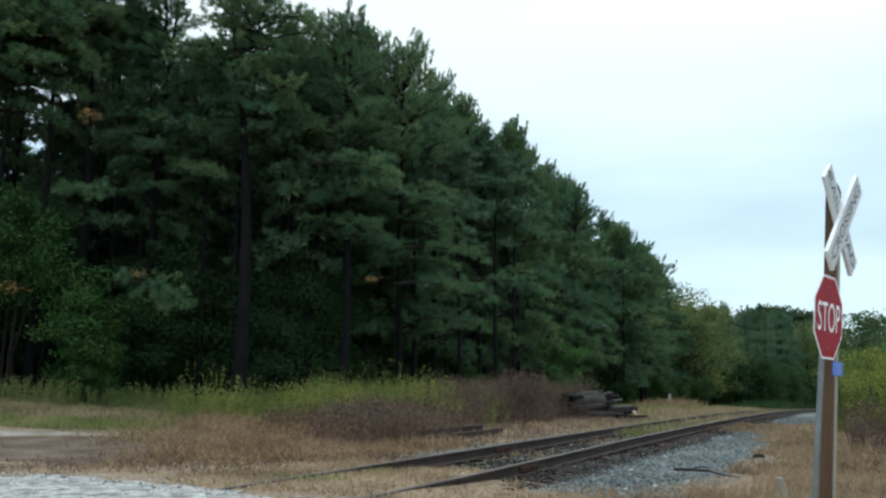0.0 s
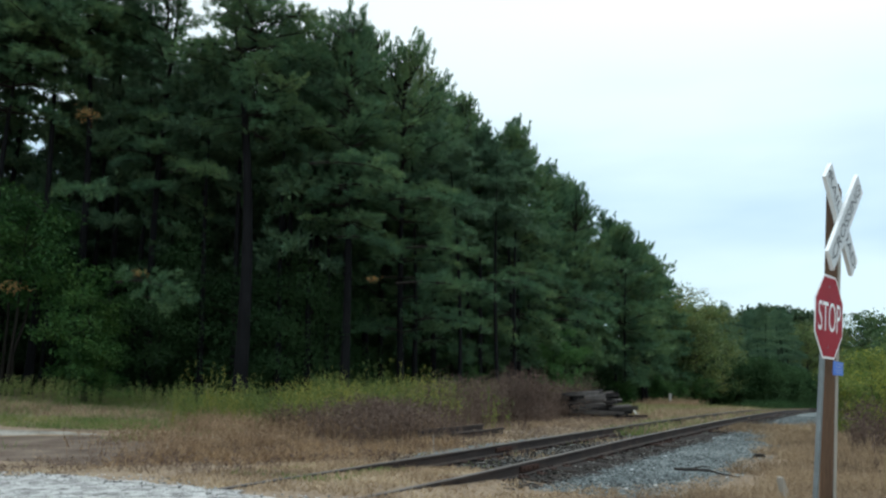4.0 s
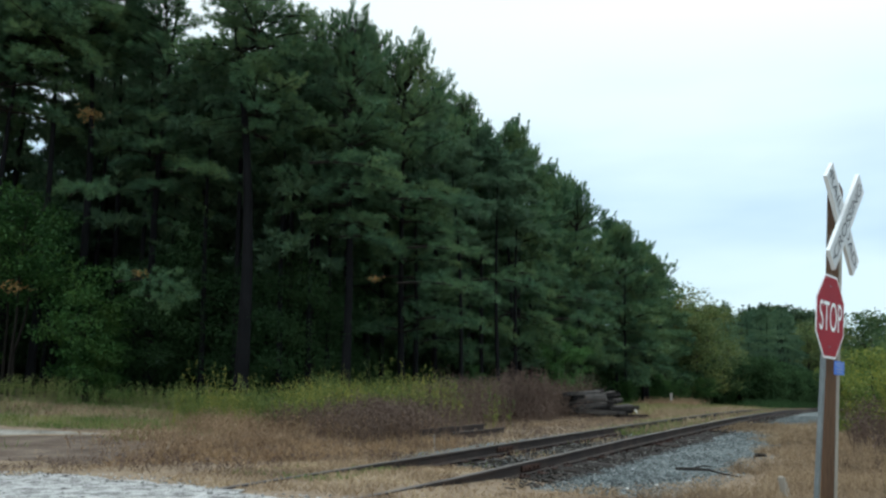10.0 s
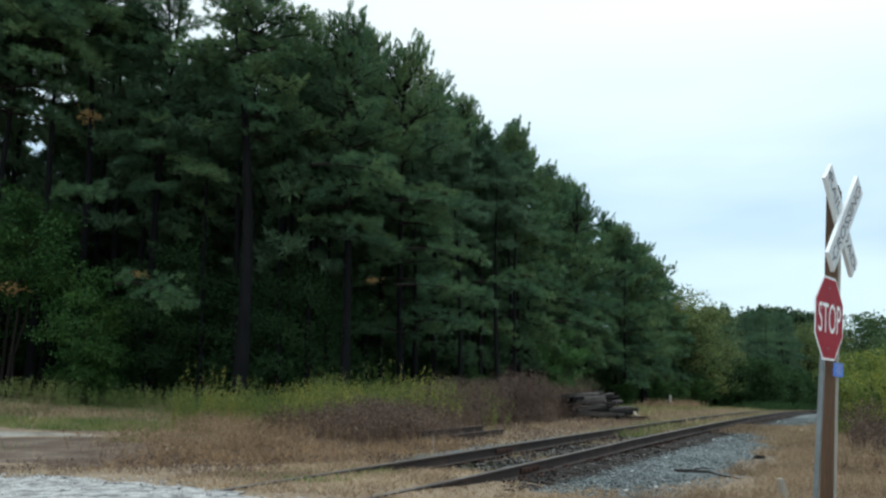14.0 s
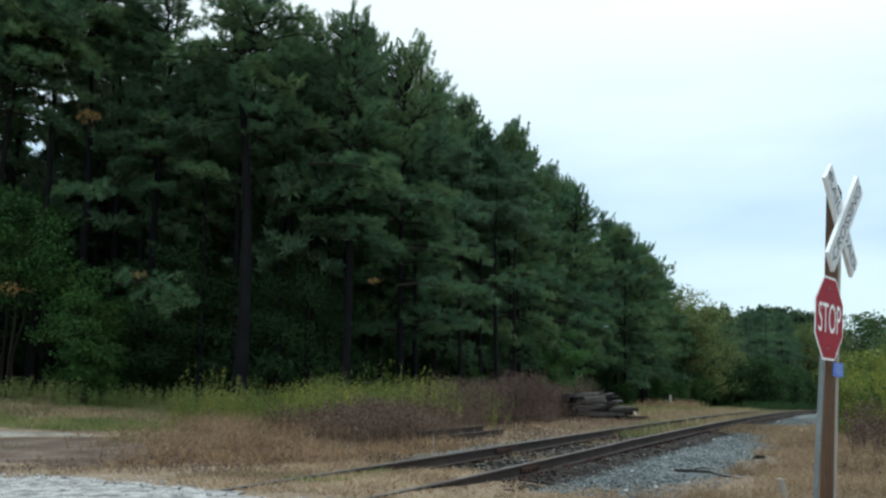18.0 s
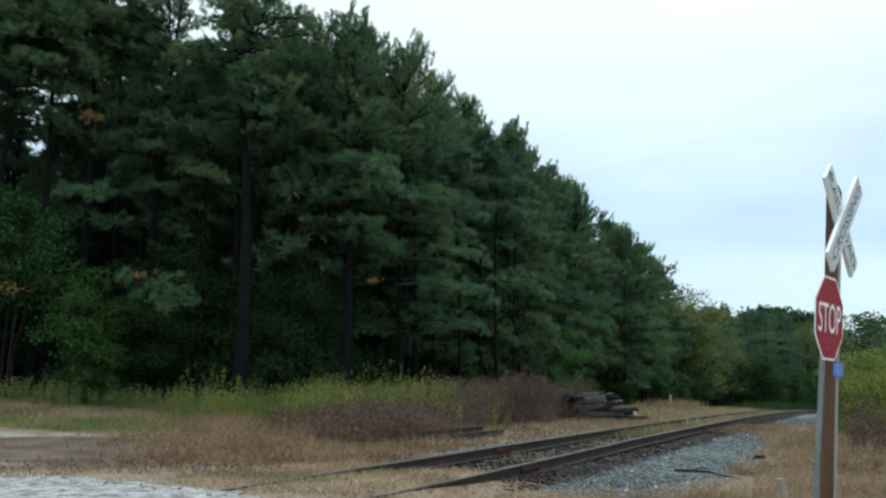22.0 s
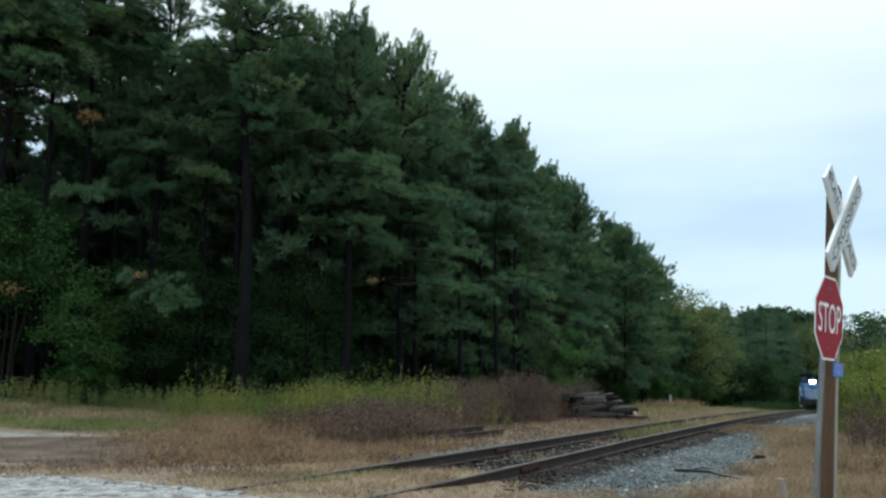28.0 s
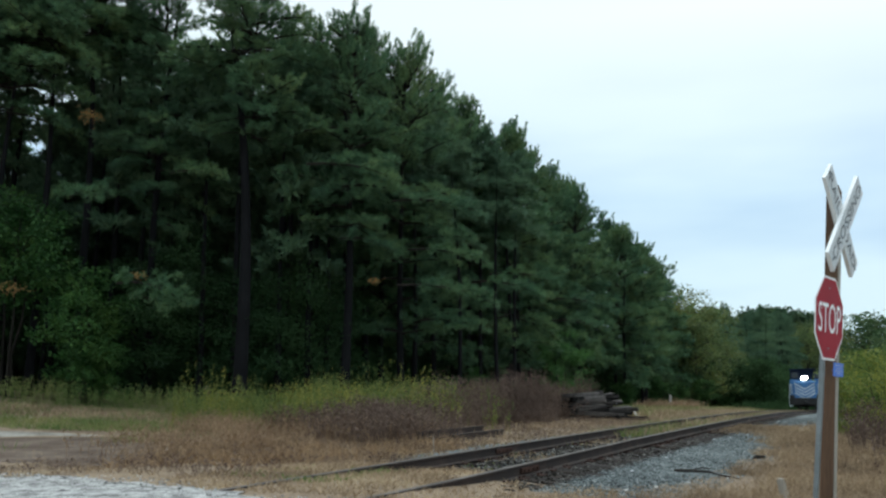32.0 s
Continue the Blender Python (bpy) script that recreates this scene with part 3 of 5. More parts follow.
# ---- the engine ----
def engine():
    e = thing("locomotive", pose(0, 0, 0), "blue diesel locomotive with white chevrons and a lit headlight", "locomotive")
    part("frame_sill", boxed((16.3, 2.9, 0.42), pose(-9.2, 0, 1.30), 0.04), M_GRIME, e, "dark frame sill")
    bm = boxed((15.9, 3.0, 0.08), pose(-9.05, 0, 1.55), 0.02)
    part("walkway", bm, M_LOCO, e, "blue walkway deck")
    # Nose with sloped top edge.
    bm = boxed((2.1, 2.1, 1.74), pose(-2.05, 0, 2.02), 0.10)
    nose = part("nose", bm, M_LOCO, e, "blue short hood")
    for side in (-1, 1):
        for k in range(4):
            z0 = 2.52 - k * 0.31
            slab = [(0.0, z0 - 0.50), (0.0, z0 - 0.39), (side * 0.92, z0 + 0.18), (side * 0.92, z0 + 0.07)]
            if side < 0:
                slab = slab[::-1]
            bm = bmesh.new()
            a = [bm.verts.new((0.0, y, z)) for y, z in slab]
            b = [bm.verts.new((0.006, y, z)) for y, z in slab]
            order = (0, 1, 2, 3)
            bm.faces.new([b[j] for j in order])
            for j in range(4):
                bm.faces.new((a[order[j]], a[order[(j + 1) % 4]], b[order[(j + 1) % 4]], b[order[j]]))
            bmesh.ops.recalc_face_normals(bm, faces=bm.faces)
            part("chevron", bm, M_LOCO_WHITE, nose, "white chevron stripe", pose(-0.998, 0, 0))
    cab = part("cab", boxed((2.4, 3.0, 1.55), pose(-4.3, 0, 2.34), 0.05), M_LOCO, e, "blue cab")
    part("cab_upper", boxed((2.36, 2.94, 1.0), pose(-4.3, 0, 3.60), 0.08), M_LOCO_DEEP, cab, "dark blue upper cab")
    for y in (-1.0, 1.0):
        part("window_pane", boxed((0.02, 0.62, 0.62), pose(-3.112, y, 3.52), 0.008), M_GLASS, cab, "dark front window")
        part("window_pane", boxed((1.1, 0.02, 0.70), pose(-4.3, y * 1.475, 3.52), 0.008), M_GLASS, cab, "dark side window")
    bm = boxed((2.7, 3.1, 0.12), pose(-4.25, 0, 4.13), 0.05)
    part("roof", bm, M_LOCO_DEEP, cab)
    bm = boxed((10.9, 1.9, 2.5), pose(-11.0, 0, 2.83), 0.12)
    hood = part("long_hood", bm, M_LOCO_DEEP, e, "dark blue long hood")
    for x in (-7.2, -9.4, -11.6, -13.8):
        part("hood_door", boxed((1.9, 0.03, 1.7), pose(x, 0.96, 2.6), 0.01), M_LOCO, hood)
        part("hood_door", boxed((1.9, 0.03, 1.7), pose(x, -0.96, 2.6), 0.01), M_LOCO, hood)
    for x in (-9.5, -13.0):
        bm = rod(bmesh.new(), (x, 0, 4.05), (x, 0, 4.25), 0.62, 0.62, 16)
        part("radiator_fan", bm, M_GRIME, hood)
    part("exhaust_stack", boxed((0.7, 0.35, 0.35), pose(-7.6, 0, 4.2), 0.03), M_GRIME, hood)
    # Headlight on the nose.
    bm = boxed((0.28, 0.86, 0.56), pose(-1.25, 0, 3.18), 0.05)
    lamp = part("headlight_housing", bm, M_LOCO_DEEP, e, "headlight housing")
    for y in (-0.11, 0.11):
        bm = rod(bmesh.new(), (-1.11 + 0.004 * (y > 0), y, 3.18 + 0.3 * y), (-1.085 + 0.004 * (y > 0), y, 3.18 + 0.3 * y), 0.17, 0.16, 20)
        part("headlight_lens", bm, M_LAMP, lamp, "lit headlight lens")
    # Pilot, steps and coupler.
    bm = boxed((0.14, 2.95, 0.72), pose(-0.96, 0, 0.86), 0.03)
    part("pilot", bm, M_GRIME, e, "dark pilot sheet")
    part("coupler", boxed((0.95, 0.28, 0.30), pose(-0.5, 0, 0.86), 0.06), M_GRIME, e, "steel coupler")
    for x in (-1.4, -16.6):
        for y in (-1.38, 1.38):
            bm = bmesh.new()
            for k in range(4):
                box(bm, (0.5, 0.26, 0.03), pose(x, y, 0.42 + 0.33 * k))
            for q in (-0.27, 0.27):
                box(bm, (0.02, 0.28, 1.15), pose(x + q, y, 0.92))
            part("step", bm, M_LOCO_WHITE, e, "pale steel steps")
    for y in (-1.42, 1.42):
        for a, b in ((-1.15, -2.9), (-5.7, -16.9)):
            bm = rod(bmesh.new(), (a, y, 2.58), (b, y, 2.58), 0.022, sides=6)
            for k in range(int((a - b) / 1.5) + 1):
                rod(bm, (a - 1.5 * k, y, 1.55), (a - 1.5 * k, y, 2.58), 0.022, sides=6)
            part("handrail", bm, M_LOCO_WHITE, e, "pale handrail")
    for a, b in ((-1.40, -1.2), (1.2, 1.40)):
        bm = rod(bmesh.new(), (-1.12, a, 2.55), (-1.12, b, 2.55), 0.022, sides=6)
        for y in (a, b):
            rod(bm, (-1.12, y, 1.55), (-1.12, y, 2.58), 0.022, sides=6)
        part("handrail", bm, M_LOCO_WHITE, e, "pale handrail")
    part("fuel_tank", boxed((4.2, 2.6, 0.75), pose(-8.7, 0, 0.72), 0.15), M_GRIME, e, "dark fuel tank")
    wheels = []
    for x in (-3.6, -13.8):
        bm = bmesh.new()
        for y in (-1.0, 1.0):
            box(bm, (3.6, 0.18, 0.32), pose(x, y, 0.72), 0.04)
            for q in (-1.37, 1.37):
                box(bm, (0.42, 0.26, 0.42), pose(x + q, y * 1.03, 0.52), 0.05)
        truck = part("truck", bm, M_GRIME, e, "dark wheel truck")
        for q in (-1.37, 1.37):
            bm = rod(bmesh.new(), (0, -0.8, 0), (0, 0.8, 0), 0.09, sides=10)
            for y in (-0.755, 0.755):
                rod(bm, (0, y - 0.06, 0), (0, y + 0.06, 0), 0.51, 0.51, 24)
                rod(bm, (0, y - math.copysign(0.08, y), 0), (0, y - math.copysign(0.05, y), 0), 0.54, 0.54, 24)
            wheels.append((part("wheelset", bm, M_GRIME, truck, "steel wheels on an axle"), x + q))
    return e, wheels


locomotive, wheelsets = engine()


# ---- things beside the track ----
def stacked_ties():
    """Old ties thrown in a loose heap, layer upon layer."""
    x0, y0, _, hd = on_line(23.2, 5.6)
    hd = -math.degrees(hd) + 90
    base = gz(x0, y0)
    yaw = hd - 62
    rows = ((0, 7, 0.25), (1, 7, 0.25), (2, 6, 0.25), (3, 6, 0.24), (4, 4, 0.25), (5, 3, 0.26), (6, 2, 0.3))
    for layer, count, gap in rows:
        for k in range(count):
            m = boxed((2.55 * RNG.choice((1.0, 0.98, 0.93, 0.72 if layer > 1 else 1.0)), RNG.uniform(0.17, 0.24), RNG.uniform(0.12, 0.15)), None, 0.015)
            for q in m.verts:
                q.co += Vector(RNG.normal(0, 0.02, 3))
            me = bpy.data.meshes.new("old_tie")
            m.normal_update()
            m.to_mesh(me)
            m.free()
            me.materials.append(M_OLD_TIE)
            ob = new("old_tie", me)
            off = (k - (count - 1) / 2) * gap * 1.15 + RNG.normal(0, 0.05)
            slide = RNG.normal(0, 0.42)
            c, s = math.cos(radians(yaw)), math.sin(radians(yaw))
            ob.matrix_basis = pose(x0 + slide * c - off * s, y0 + slide * s + off * c, base + 0.08 + layer * 0.150, RNG.normal(0, 6), RNG.normal(0, 2.4 + 0.6 * layer), yaw + RNG.normal(0, 10 + 2.5 * layer))
            tagged(ob, "dark weathered wooden tie heaped beside the track", "railway tie", "heap of old ties")
    for a, b, r in ((1.75, -0.6, 25), (-1.2, -1.0, -8)):
        m = boxed((1.5, 0.225, 0.175), None, 0.02)
        me = bpy.data.meshes.new("old_tie")
        m.to_mesh(me)
        m.free()
        me.materials.append(M_OLD_TIE)
        ob = new("old_tie", me)
        c, s = math.cos(radians(yaw)), math.sin(radians(yaw))
        px, py = x0 + a * c - b * s, y0 + a * s + b * c
        ob.matrix_basis = pose(px, py, gz(px, py) + 0.08, 0, 2, yaw + r)
        tagged(ob, "broken dark tie lying on dry grass by the heap", "railway tie", "heap of old ties")


stacked_ties()


def spare_rails():
    """Two lengths of old rail lying on short timbers in the weeds."""
    ax, ay, bx, by = -0.55, 18.9, 1.02, 21.46
    hd = math.degrees(math.atan2(by - ay, bx - ax))
    mx, my = (ax + bx) / 2, (ay + by) / 2
    z = gz(mx, my)
    for k, (off, rise) in enumerate(((0, 0.23), (0.75, 0.17))):
        bm = bmesh.new()
        L = 3.2 - 0.5 * k
        vs = []
        for x in (-L / 2, L / 2):
            vs.append([bm.verts.new((x, a, b)) for a, b in RAIL_SHAPE])
        for j in range(len(RAIL_SHAPE)):
            q = (j + 1) % len(RAIL_SHAPE)
            bm.faces.new((vs[0][j], vs[0][q], vs[1][q], vs[1][j]))
        bm.faces.new(vs[0][::-1])
        bm.faces.new(vs[1])
        bmesh.ops.recalc_face_normals(bm, faces=bm.faces)
        me = bpy.data.meshes.new("spare_rail")
        bm.to_mesh(me)
        bm.free()
        me.materials.append(M_RAIL)
        ob = new("spare_rail", me)
        c, s = math.cos(radians(hd)), math.sin(radians(hd))
        ob.matrix_basis = pose(mx + off * s, my - off * c, z + rise, 0, 0, hd + 1.5 * k)
        tagged(ob, "rusty length of old rail lying in dead weeds", "rail", "spare rails")
    for along in (-1.0, 0.95):
        c, s = math.cos(radians(hd)), math.sin(radians(hd))
        x, y = mx + along * c + 0.25 * s, my + along * s - 0.25 * c
        me = bpy.data.meshes.new("timber")
        bm = boxed((0.14, 0.85, 0.12), None, 0.012)
        bm.to_mesh(me)
        bm.free()
        me.materials.append(M_OLD_TIE)
        ob = new("timber", me)
        ob.matrix_basis = pose(x, y, z + 0.005, 0, 0, hd)
        tagged(ob, "short dark timber under the spare rails", "timber", "timbers under rails")


spare_rails()


def marker_post():
    x, y, _, _ = on_line(66, 10.6)
    p = thing("marker_post", pose(x, y, gz(x, y) - 0.05, 0, 2), "short white wooden marker post in dry grass", "post")
    part("shaft", boxed((0.18, 0.18, 1.5), pose(0, 0, 0.75), 0.012), M_PALE, p)
    part("cap", boxed((0.22, 0.22, 0.06), pose(0, 0, 1.52), 0.012), M_PALE, p)


marker_post()


def stakes():
    for x, y, tall, wide, tip, label in ((3.97, 9.5, 0.30, 0.12, 16, "pale split stake leaning in dry grass"), (-0.18, 16.1, 0.36, 0.035, 3, "thin weathered stake beside the far rail")):
        bm = boxed((wide, wide * 0.6, tall), pose(0, 0, tall / 2), 0.006)
        for q in bm.verts:
            if q.co.z > tall * 0.8:
                q.co.x *= 0.3
        me = bpy.data.meshes.new("stake")
        bm.to_mesh(me)
        bm.free()
        me.materials.append(M_OLD_WOOD)
        ob = new("stake", me)
        ob.matrix_basis = pose(x, y, gz(x, y) - 0.04, 0, -tip, 30)
        tagged(ob, label, "stake")
    x, y, _, _ = on_line(25.3, 3.9)
    bm = boxed((0.05, 0.10, 0.55), pose(0, 0, 0.27), 0.008)
    me = bpy.data.meshes.new("pale_board")
    bm.to_mesh(me)
    bm.free()
    me.materials.append(M_WHITE)
    ob = new("pale_board", me)
    ob.matrix_basis = pose(x, y, gz(x, y) - 0.03, 0, -32, -20)
    tagged(ob, "broken white board propped by the tie heap", "board")


stakes()


def fallen_stick():
    pts = [(0, 0, 0.02), (0.25, -0.30, 0.035), (0.42, -0.75, 0.05), (0.40, -1.25, 0.035), (0.52, -1.75, 0.02)]
    v, f = tube(pts, (0.030, 0.034, 0.026, 0.02, 0.01), 7)
    v2, f2 = tube([(0.25, -0.30, 0.04), (0.5, -0.32, 0.10), (0.66, -0.42, 0.08)], (0.02, 0.015, 0.008), 6)
    ob = new("fallen_branch", mesh_of("fallen_branch", *joined(((v, f), (v2, f2))), M_STICK))
    ob.matrix_basis = pose(3.52, 12.42, on_line(4, -2.3)[2] - 0.21, 0, 0, 12) @ Matrix.Scale(0.68, 4)
    tagged(ob, "dark fallen branch lying on the ballast", "branch")


fallen_stick()


def driftwood():
    """Short bits of dead wood and a clod of old tie on the stones."""
    for x, y, turn, long in ((5.6, 14.4, 20, 0.30), (7.3, 17.2, 75, 0.75), (7.55, 17.3, -40, 0.5)):
        v, f = tube([(-long / 2, 0, 0.02), (-long / 6, 0.03, 0.045), (long / 5, -0.02, 0.04), (long / 2, 0.03, 0.015)], (0.02, 0.034, 0.03, 0.012), 7)
        ob = new("dead_twig", mesh_of("dead_twig", v, f, M_STICK))
        s, d = along_aside(x, y)
        ob.matrix_basis = pose(x, y, max(gz(x, y), float(on_line(s[0])[2]) - 0.225), 0, 0, turn)
        tagged(ob, "short dark piece of dead wood beside the ballast", "stick", "bits of dead wood")


driftwood()


# ---- pines ----
def bough_arrays(length=3.0, tufts=1.0, blade=0.20, wide=0.027, count=18, droop=0.05, rise=0.45, shoots=(-0.2, 0.42), brush=0.0):
    """A pine bough along +x: limb and side twigs, and needle tufts on them."""
    wood = []
    x = np.linspace(0, length, 7)
    arch = 0.16 * x - droop * x * x
    sway = 0.08 * np.sin(x * RNG.uniform(0.8, 1.6) + RNG.uniform(0, 6))
    main = np.stack((x, sway, arch), 1)
    wood.append(tube(main, np.linspace(0.045, 0.010, 7), 5))
    tuft_at, tuft_way = [], []
    for k, px in enumerate(np.arange(length * 0.22, length, 0.27)):
        root = np.array([np.interp(px, x, main[:, j]) for j in range(3)])
        for sgn in (-1, 1):
            if RNG.random() < 0.12:
                continue
            ang = radians(RNG.uniform(35, 65)) * sgn
            L = ((length - px) * 0.42 + 0.30) * RNG.uniform(0.7, 1.15)
            way = unit(np.array((math.cos(ang), math.sin(ang), RNG.uniform(*shoots))))
            end = root + way * L + np.array((0, 0, -0.05 * L * L))
            wood.append(tube([root, (root + end) / 2 + (0, 0, 0.03), end], (0.014, 0.010, 0.005), 3))
            for q in np.arange(0.3, 1.01, 0.13 / max(L, 0.3) / tufts):
                tuft_at.append(root + (end - root) * q + RNG.normal(0, 1, 3) * (0.05, 0.05, 0.08))
                tuft_way.append(unit(way + RNG.normal(0, 0.35, 3) + (0, 0, rise)))
            if brush:
                # An upright candle of needles at the twig's end.
                tall = brush * RNG.uniform(0.6, 1.25)
                if RNG.random() < 0.35:
                    continue
                up = unit(np.array((0.8 + RNG.normal(0, 0.2), RNG.normal(0, 0.2), 0.75)))
                for q in np.linspace(0.1, 1.0, 8):
                    tuft_at.append(end + up * tall * q)
                    tuft_way.append(unit(up + RNG.normal(0, 0.2, 3)))
    for q in np.linspace(0.7, 1.0, 7):
        tuft_at.append(np.array([np.interp(q * length, x, main[:, j]) for j in range(3)]) + RNG.normal(0, 0.05, 3))
        tuft_way.append(unit(np.array((1, 0, 0.3)) + RNG.normal(0, 0.4, 3)))
    a, b = np.array(tuft_at), np.array(tuft_way)
    a, b = np.repeat(a, count, 0), np.repeat(b, count, 0)
    way = unit(b + RNG.normal(0, 0.62, b.shape))
    need = blades(a + RNG.normal(0, 0.03, a.shape), way, blade * RNG.uniform(0.7, 1.15, len(a)), wide)
    return joined(wood), need


def bough_kit(number, **how):
    kit = []
    for k in range(number):
        wood, need = bough_arrays(droop=0.03 + 0.015 * k, **how)
        kit.append((mesh_of("bough", *wood, M_TWIG), mesh_of("needles", *need, M_NEEDLE)))
    return kit


BOUGHS = bough_kit(7)
MIDDLE_BOUGHS = bough_kit(4, tufts=0.7, blade=0.36, wide=0.075, count=8)
TIPS = bough_kit(5, length=2.0, tufts=0.32, blade=0.14, wide=0.024, count=13, rise=0.8, shoots=(0.5, 1.6), brush=0.55)
MIDDLE_TIPS = bough_kit(3, length=2.0, tufts=0.28, blade=0.20, wide=0.045, count=8, rise=0.8, shoots=(0.5, 1.6), brush=0.6)
FAR_BOUGHS = [bough_arrays(tufts=0.3, blade=0.55, wide=0.17, count=5, droop=0.04 + 0.02 * k) for k in range(4)]


def trunk_mesh(height, radius, lean, sides=10):
    z = np.linspace(-0.3, height, 12)
    u = np.clip(z / height, 0, 1)
    r = radius * (1 - 0.88 * u) * (1 + 0.35 * np.exp(-np.clip(z, 0, 9) * 2.5))
    wob = 0.10 * np.sin(u * 5 + lean * 9)
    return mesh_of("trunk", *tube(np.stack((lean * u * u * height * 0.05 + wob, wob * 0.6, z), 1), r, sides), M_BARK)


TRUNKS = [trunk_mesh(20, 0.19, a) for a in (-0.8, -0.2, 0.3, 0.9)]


def bough_plan(height, low, reach, count, whorl=5):
    """Where the boughs of a pine leave its trunk, ring above ring: height, turn, upward pitch, length."""
    out, a = [], RNG.uniform(0, 360)
    rings = max(3, round(count / whorl))
    for k in range(rings):
        u = low + (0.985 - low) * ((k + RNG.uniform(0.1, 0.7)) / rings) ** 0.80
        a += RNG.uniform(20, 60)
        top = (u - low) / (1 - low)
        full = reach * (0.80 + 0.30 * math.sin(math.pi * min(1, top * 0.9 + 0.15))) * (1 - 0.46 * top ** 3) * RNG.uniform(0.8, 1.08)
        tip = -9 + 52 * top ** 1.8 + RNG.normal(0, 4)
        for j in range(whorl):
            if RNG.random() < 0.10:
                continue
            out.append((u * height + RNG.normal(0, 0.10), (a + 360 * j / whorl + RNG.normal(0, 13)) % 360, tip + RNG.normal(0, 7 + 9 * top), full * RNG.uniform(0.68, 1.15)))
    for k in range(14):
        out.append((height * RNG.uniform(0.84, 0.965), RNG.uniform(0, 360), RNG.uniform(25, 82), reach * RNG.uniform(0.36, 0.55)))
    return out


def pine(x, y, height=20.0, low=0.3, reach=3.0, count=34, turn=0.0, near=True, stout=1.0, label="tall dark green pine at the forest edge"):
    k = height / 20.0
    tree = thing("pine_tree", pose(x, y, gz(x, y), 0, 0, turn), label, "pine tree", "pines of the forest edge")
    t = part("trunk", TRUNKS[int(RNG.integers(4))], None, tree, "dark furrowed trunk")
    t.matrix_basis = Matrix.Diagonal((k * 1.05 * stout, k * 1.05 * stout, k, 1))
    made = []
    for z, a, pitch, L in bough_plan(height, low, reach, count):
        kit, full = (TIPS if near else MIDDLE_TIPS, 2.0) if z > (0.92 if x < -6.5 else 0.78) * height else (BOUGHS if near else MIDDLE_BOUGHS, 3.0)
        wood, need = kit[int(RNG.integers(len(kit)))]
        m = Matrix.Translation((0, 0, z)) @ pose(0, 0, 0, 0, 0, a) @ pose(0, 0, 0, 0, -pitch, 0) @ pose(0, 0, 0, RNG.normal(0, 8 + 26 * max(0.0, z / height - 0.5))) @ Matrix.Diagonal((L / full, L / full * RNG.uniform(0.9, 1.2), L / full, 1))
        b = part("bough", wood, None, tree, "", m)
        part("needles", need, None, b)
        made.append((b, z, L))
    return tree, made


def far_pine_meshes(height, low, reach, count):
    wood, v, f, n = [], [], [], 0
    for z, a, pitch, L in bough_plan(height, low, reach, count):
        (wv, wf), (nv, nf) = FAR_BOUGHS[int(RNG.integers(4))]
        m = np.array((Matrix.Translation((0, 0, z)) @ pose(0, 0, 0, 0, 0, a) @ pose(0, 0, 0, 0, -pitch, 0) @ Matrix.Diagonal((L / 3, L / 3, L / 3, 1))))
        v.append(nv @ m[:3, :3].T + m[:3, 3])
        f.append(nf + n)
        n += len(nv)
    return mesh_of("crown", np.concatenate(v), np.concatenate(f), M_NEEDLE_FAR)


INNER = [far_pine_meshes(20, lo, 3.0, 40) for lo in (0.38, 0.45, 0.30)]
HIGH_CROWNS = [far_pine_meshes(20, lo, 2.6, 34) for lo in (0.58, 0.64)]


def inner_pine(x, y, height, turn, label="slender pine standing deeper in the wood", crowns=INNER):
    tree = thing("pine_tree", pose(x, y, gz(x, y), 0, 0, turn), label, "pine tree", "pines within the wood")
    k = height / 20.0
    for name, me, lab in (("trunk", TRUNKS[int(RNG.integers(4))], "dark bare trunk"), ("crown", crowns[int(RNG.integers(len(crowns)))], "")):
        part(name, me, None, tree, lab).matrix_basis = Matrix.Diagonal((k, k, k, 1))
    return tree




def in_gap(x, y):
    """A thin place in the wood through which the sky shows."""
    return -29.8 < math.degrees(math.atan2(x, y)) < -25.2


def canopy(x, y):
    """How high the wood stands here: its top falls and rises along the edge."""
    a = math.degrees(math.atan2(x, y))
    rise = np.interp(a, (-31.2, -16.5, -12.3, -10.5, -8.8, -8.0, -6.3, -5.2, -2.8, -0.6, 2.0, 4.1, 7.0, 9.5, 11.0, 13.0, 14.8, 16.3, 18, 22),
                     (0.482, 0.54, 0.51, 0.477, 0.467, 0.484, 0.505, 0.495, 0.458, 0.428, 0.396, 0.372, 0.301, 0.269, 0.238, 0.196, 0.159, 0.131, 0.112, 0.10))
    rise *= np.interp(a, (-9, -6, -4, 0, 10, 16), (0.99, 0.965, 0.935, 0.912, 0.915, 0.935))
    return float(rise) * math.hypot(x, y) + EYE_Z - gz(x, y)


EDGE = []
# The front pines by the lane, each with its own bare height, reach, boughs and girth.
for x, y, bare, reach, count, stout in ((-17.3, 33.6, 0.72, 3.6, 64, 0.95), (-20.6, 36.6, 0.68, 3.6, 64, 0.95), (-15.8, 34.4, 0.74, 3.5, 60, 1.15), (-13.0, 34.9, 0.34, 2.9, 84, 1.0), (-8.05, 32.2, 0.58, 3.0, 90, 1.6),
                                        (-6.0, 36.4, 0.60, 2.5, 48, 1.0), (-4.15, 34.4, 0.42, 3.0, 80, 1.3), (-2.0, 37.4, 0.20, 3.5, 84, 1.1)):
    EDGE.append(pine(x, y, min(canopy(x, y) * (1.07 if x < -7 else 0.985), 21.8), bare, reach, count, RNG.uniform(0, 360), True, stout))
spots = [on_line(s, 16.4 + RNG.normal(0, 0.9))[:2] for s in np.arange(26.6, 58, 3.7)]
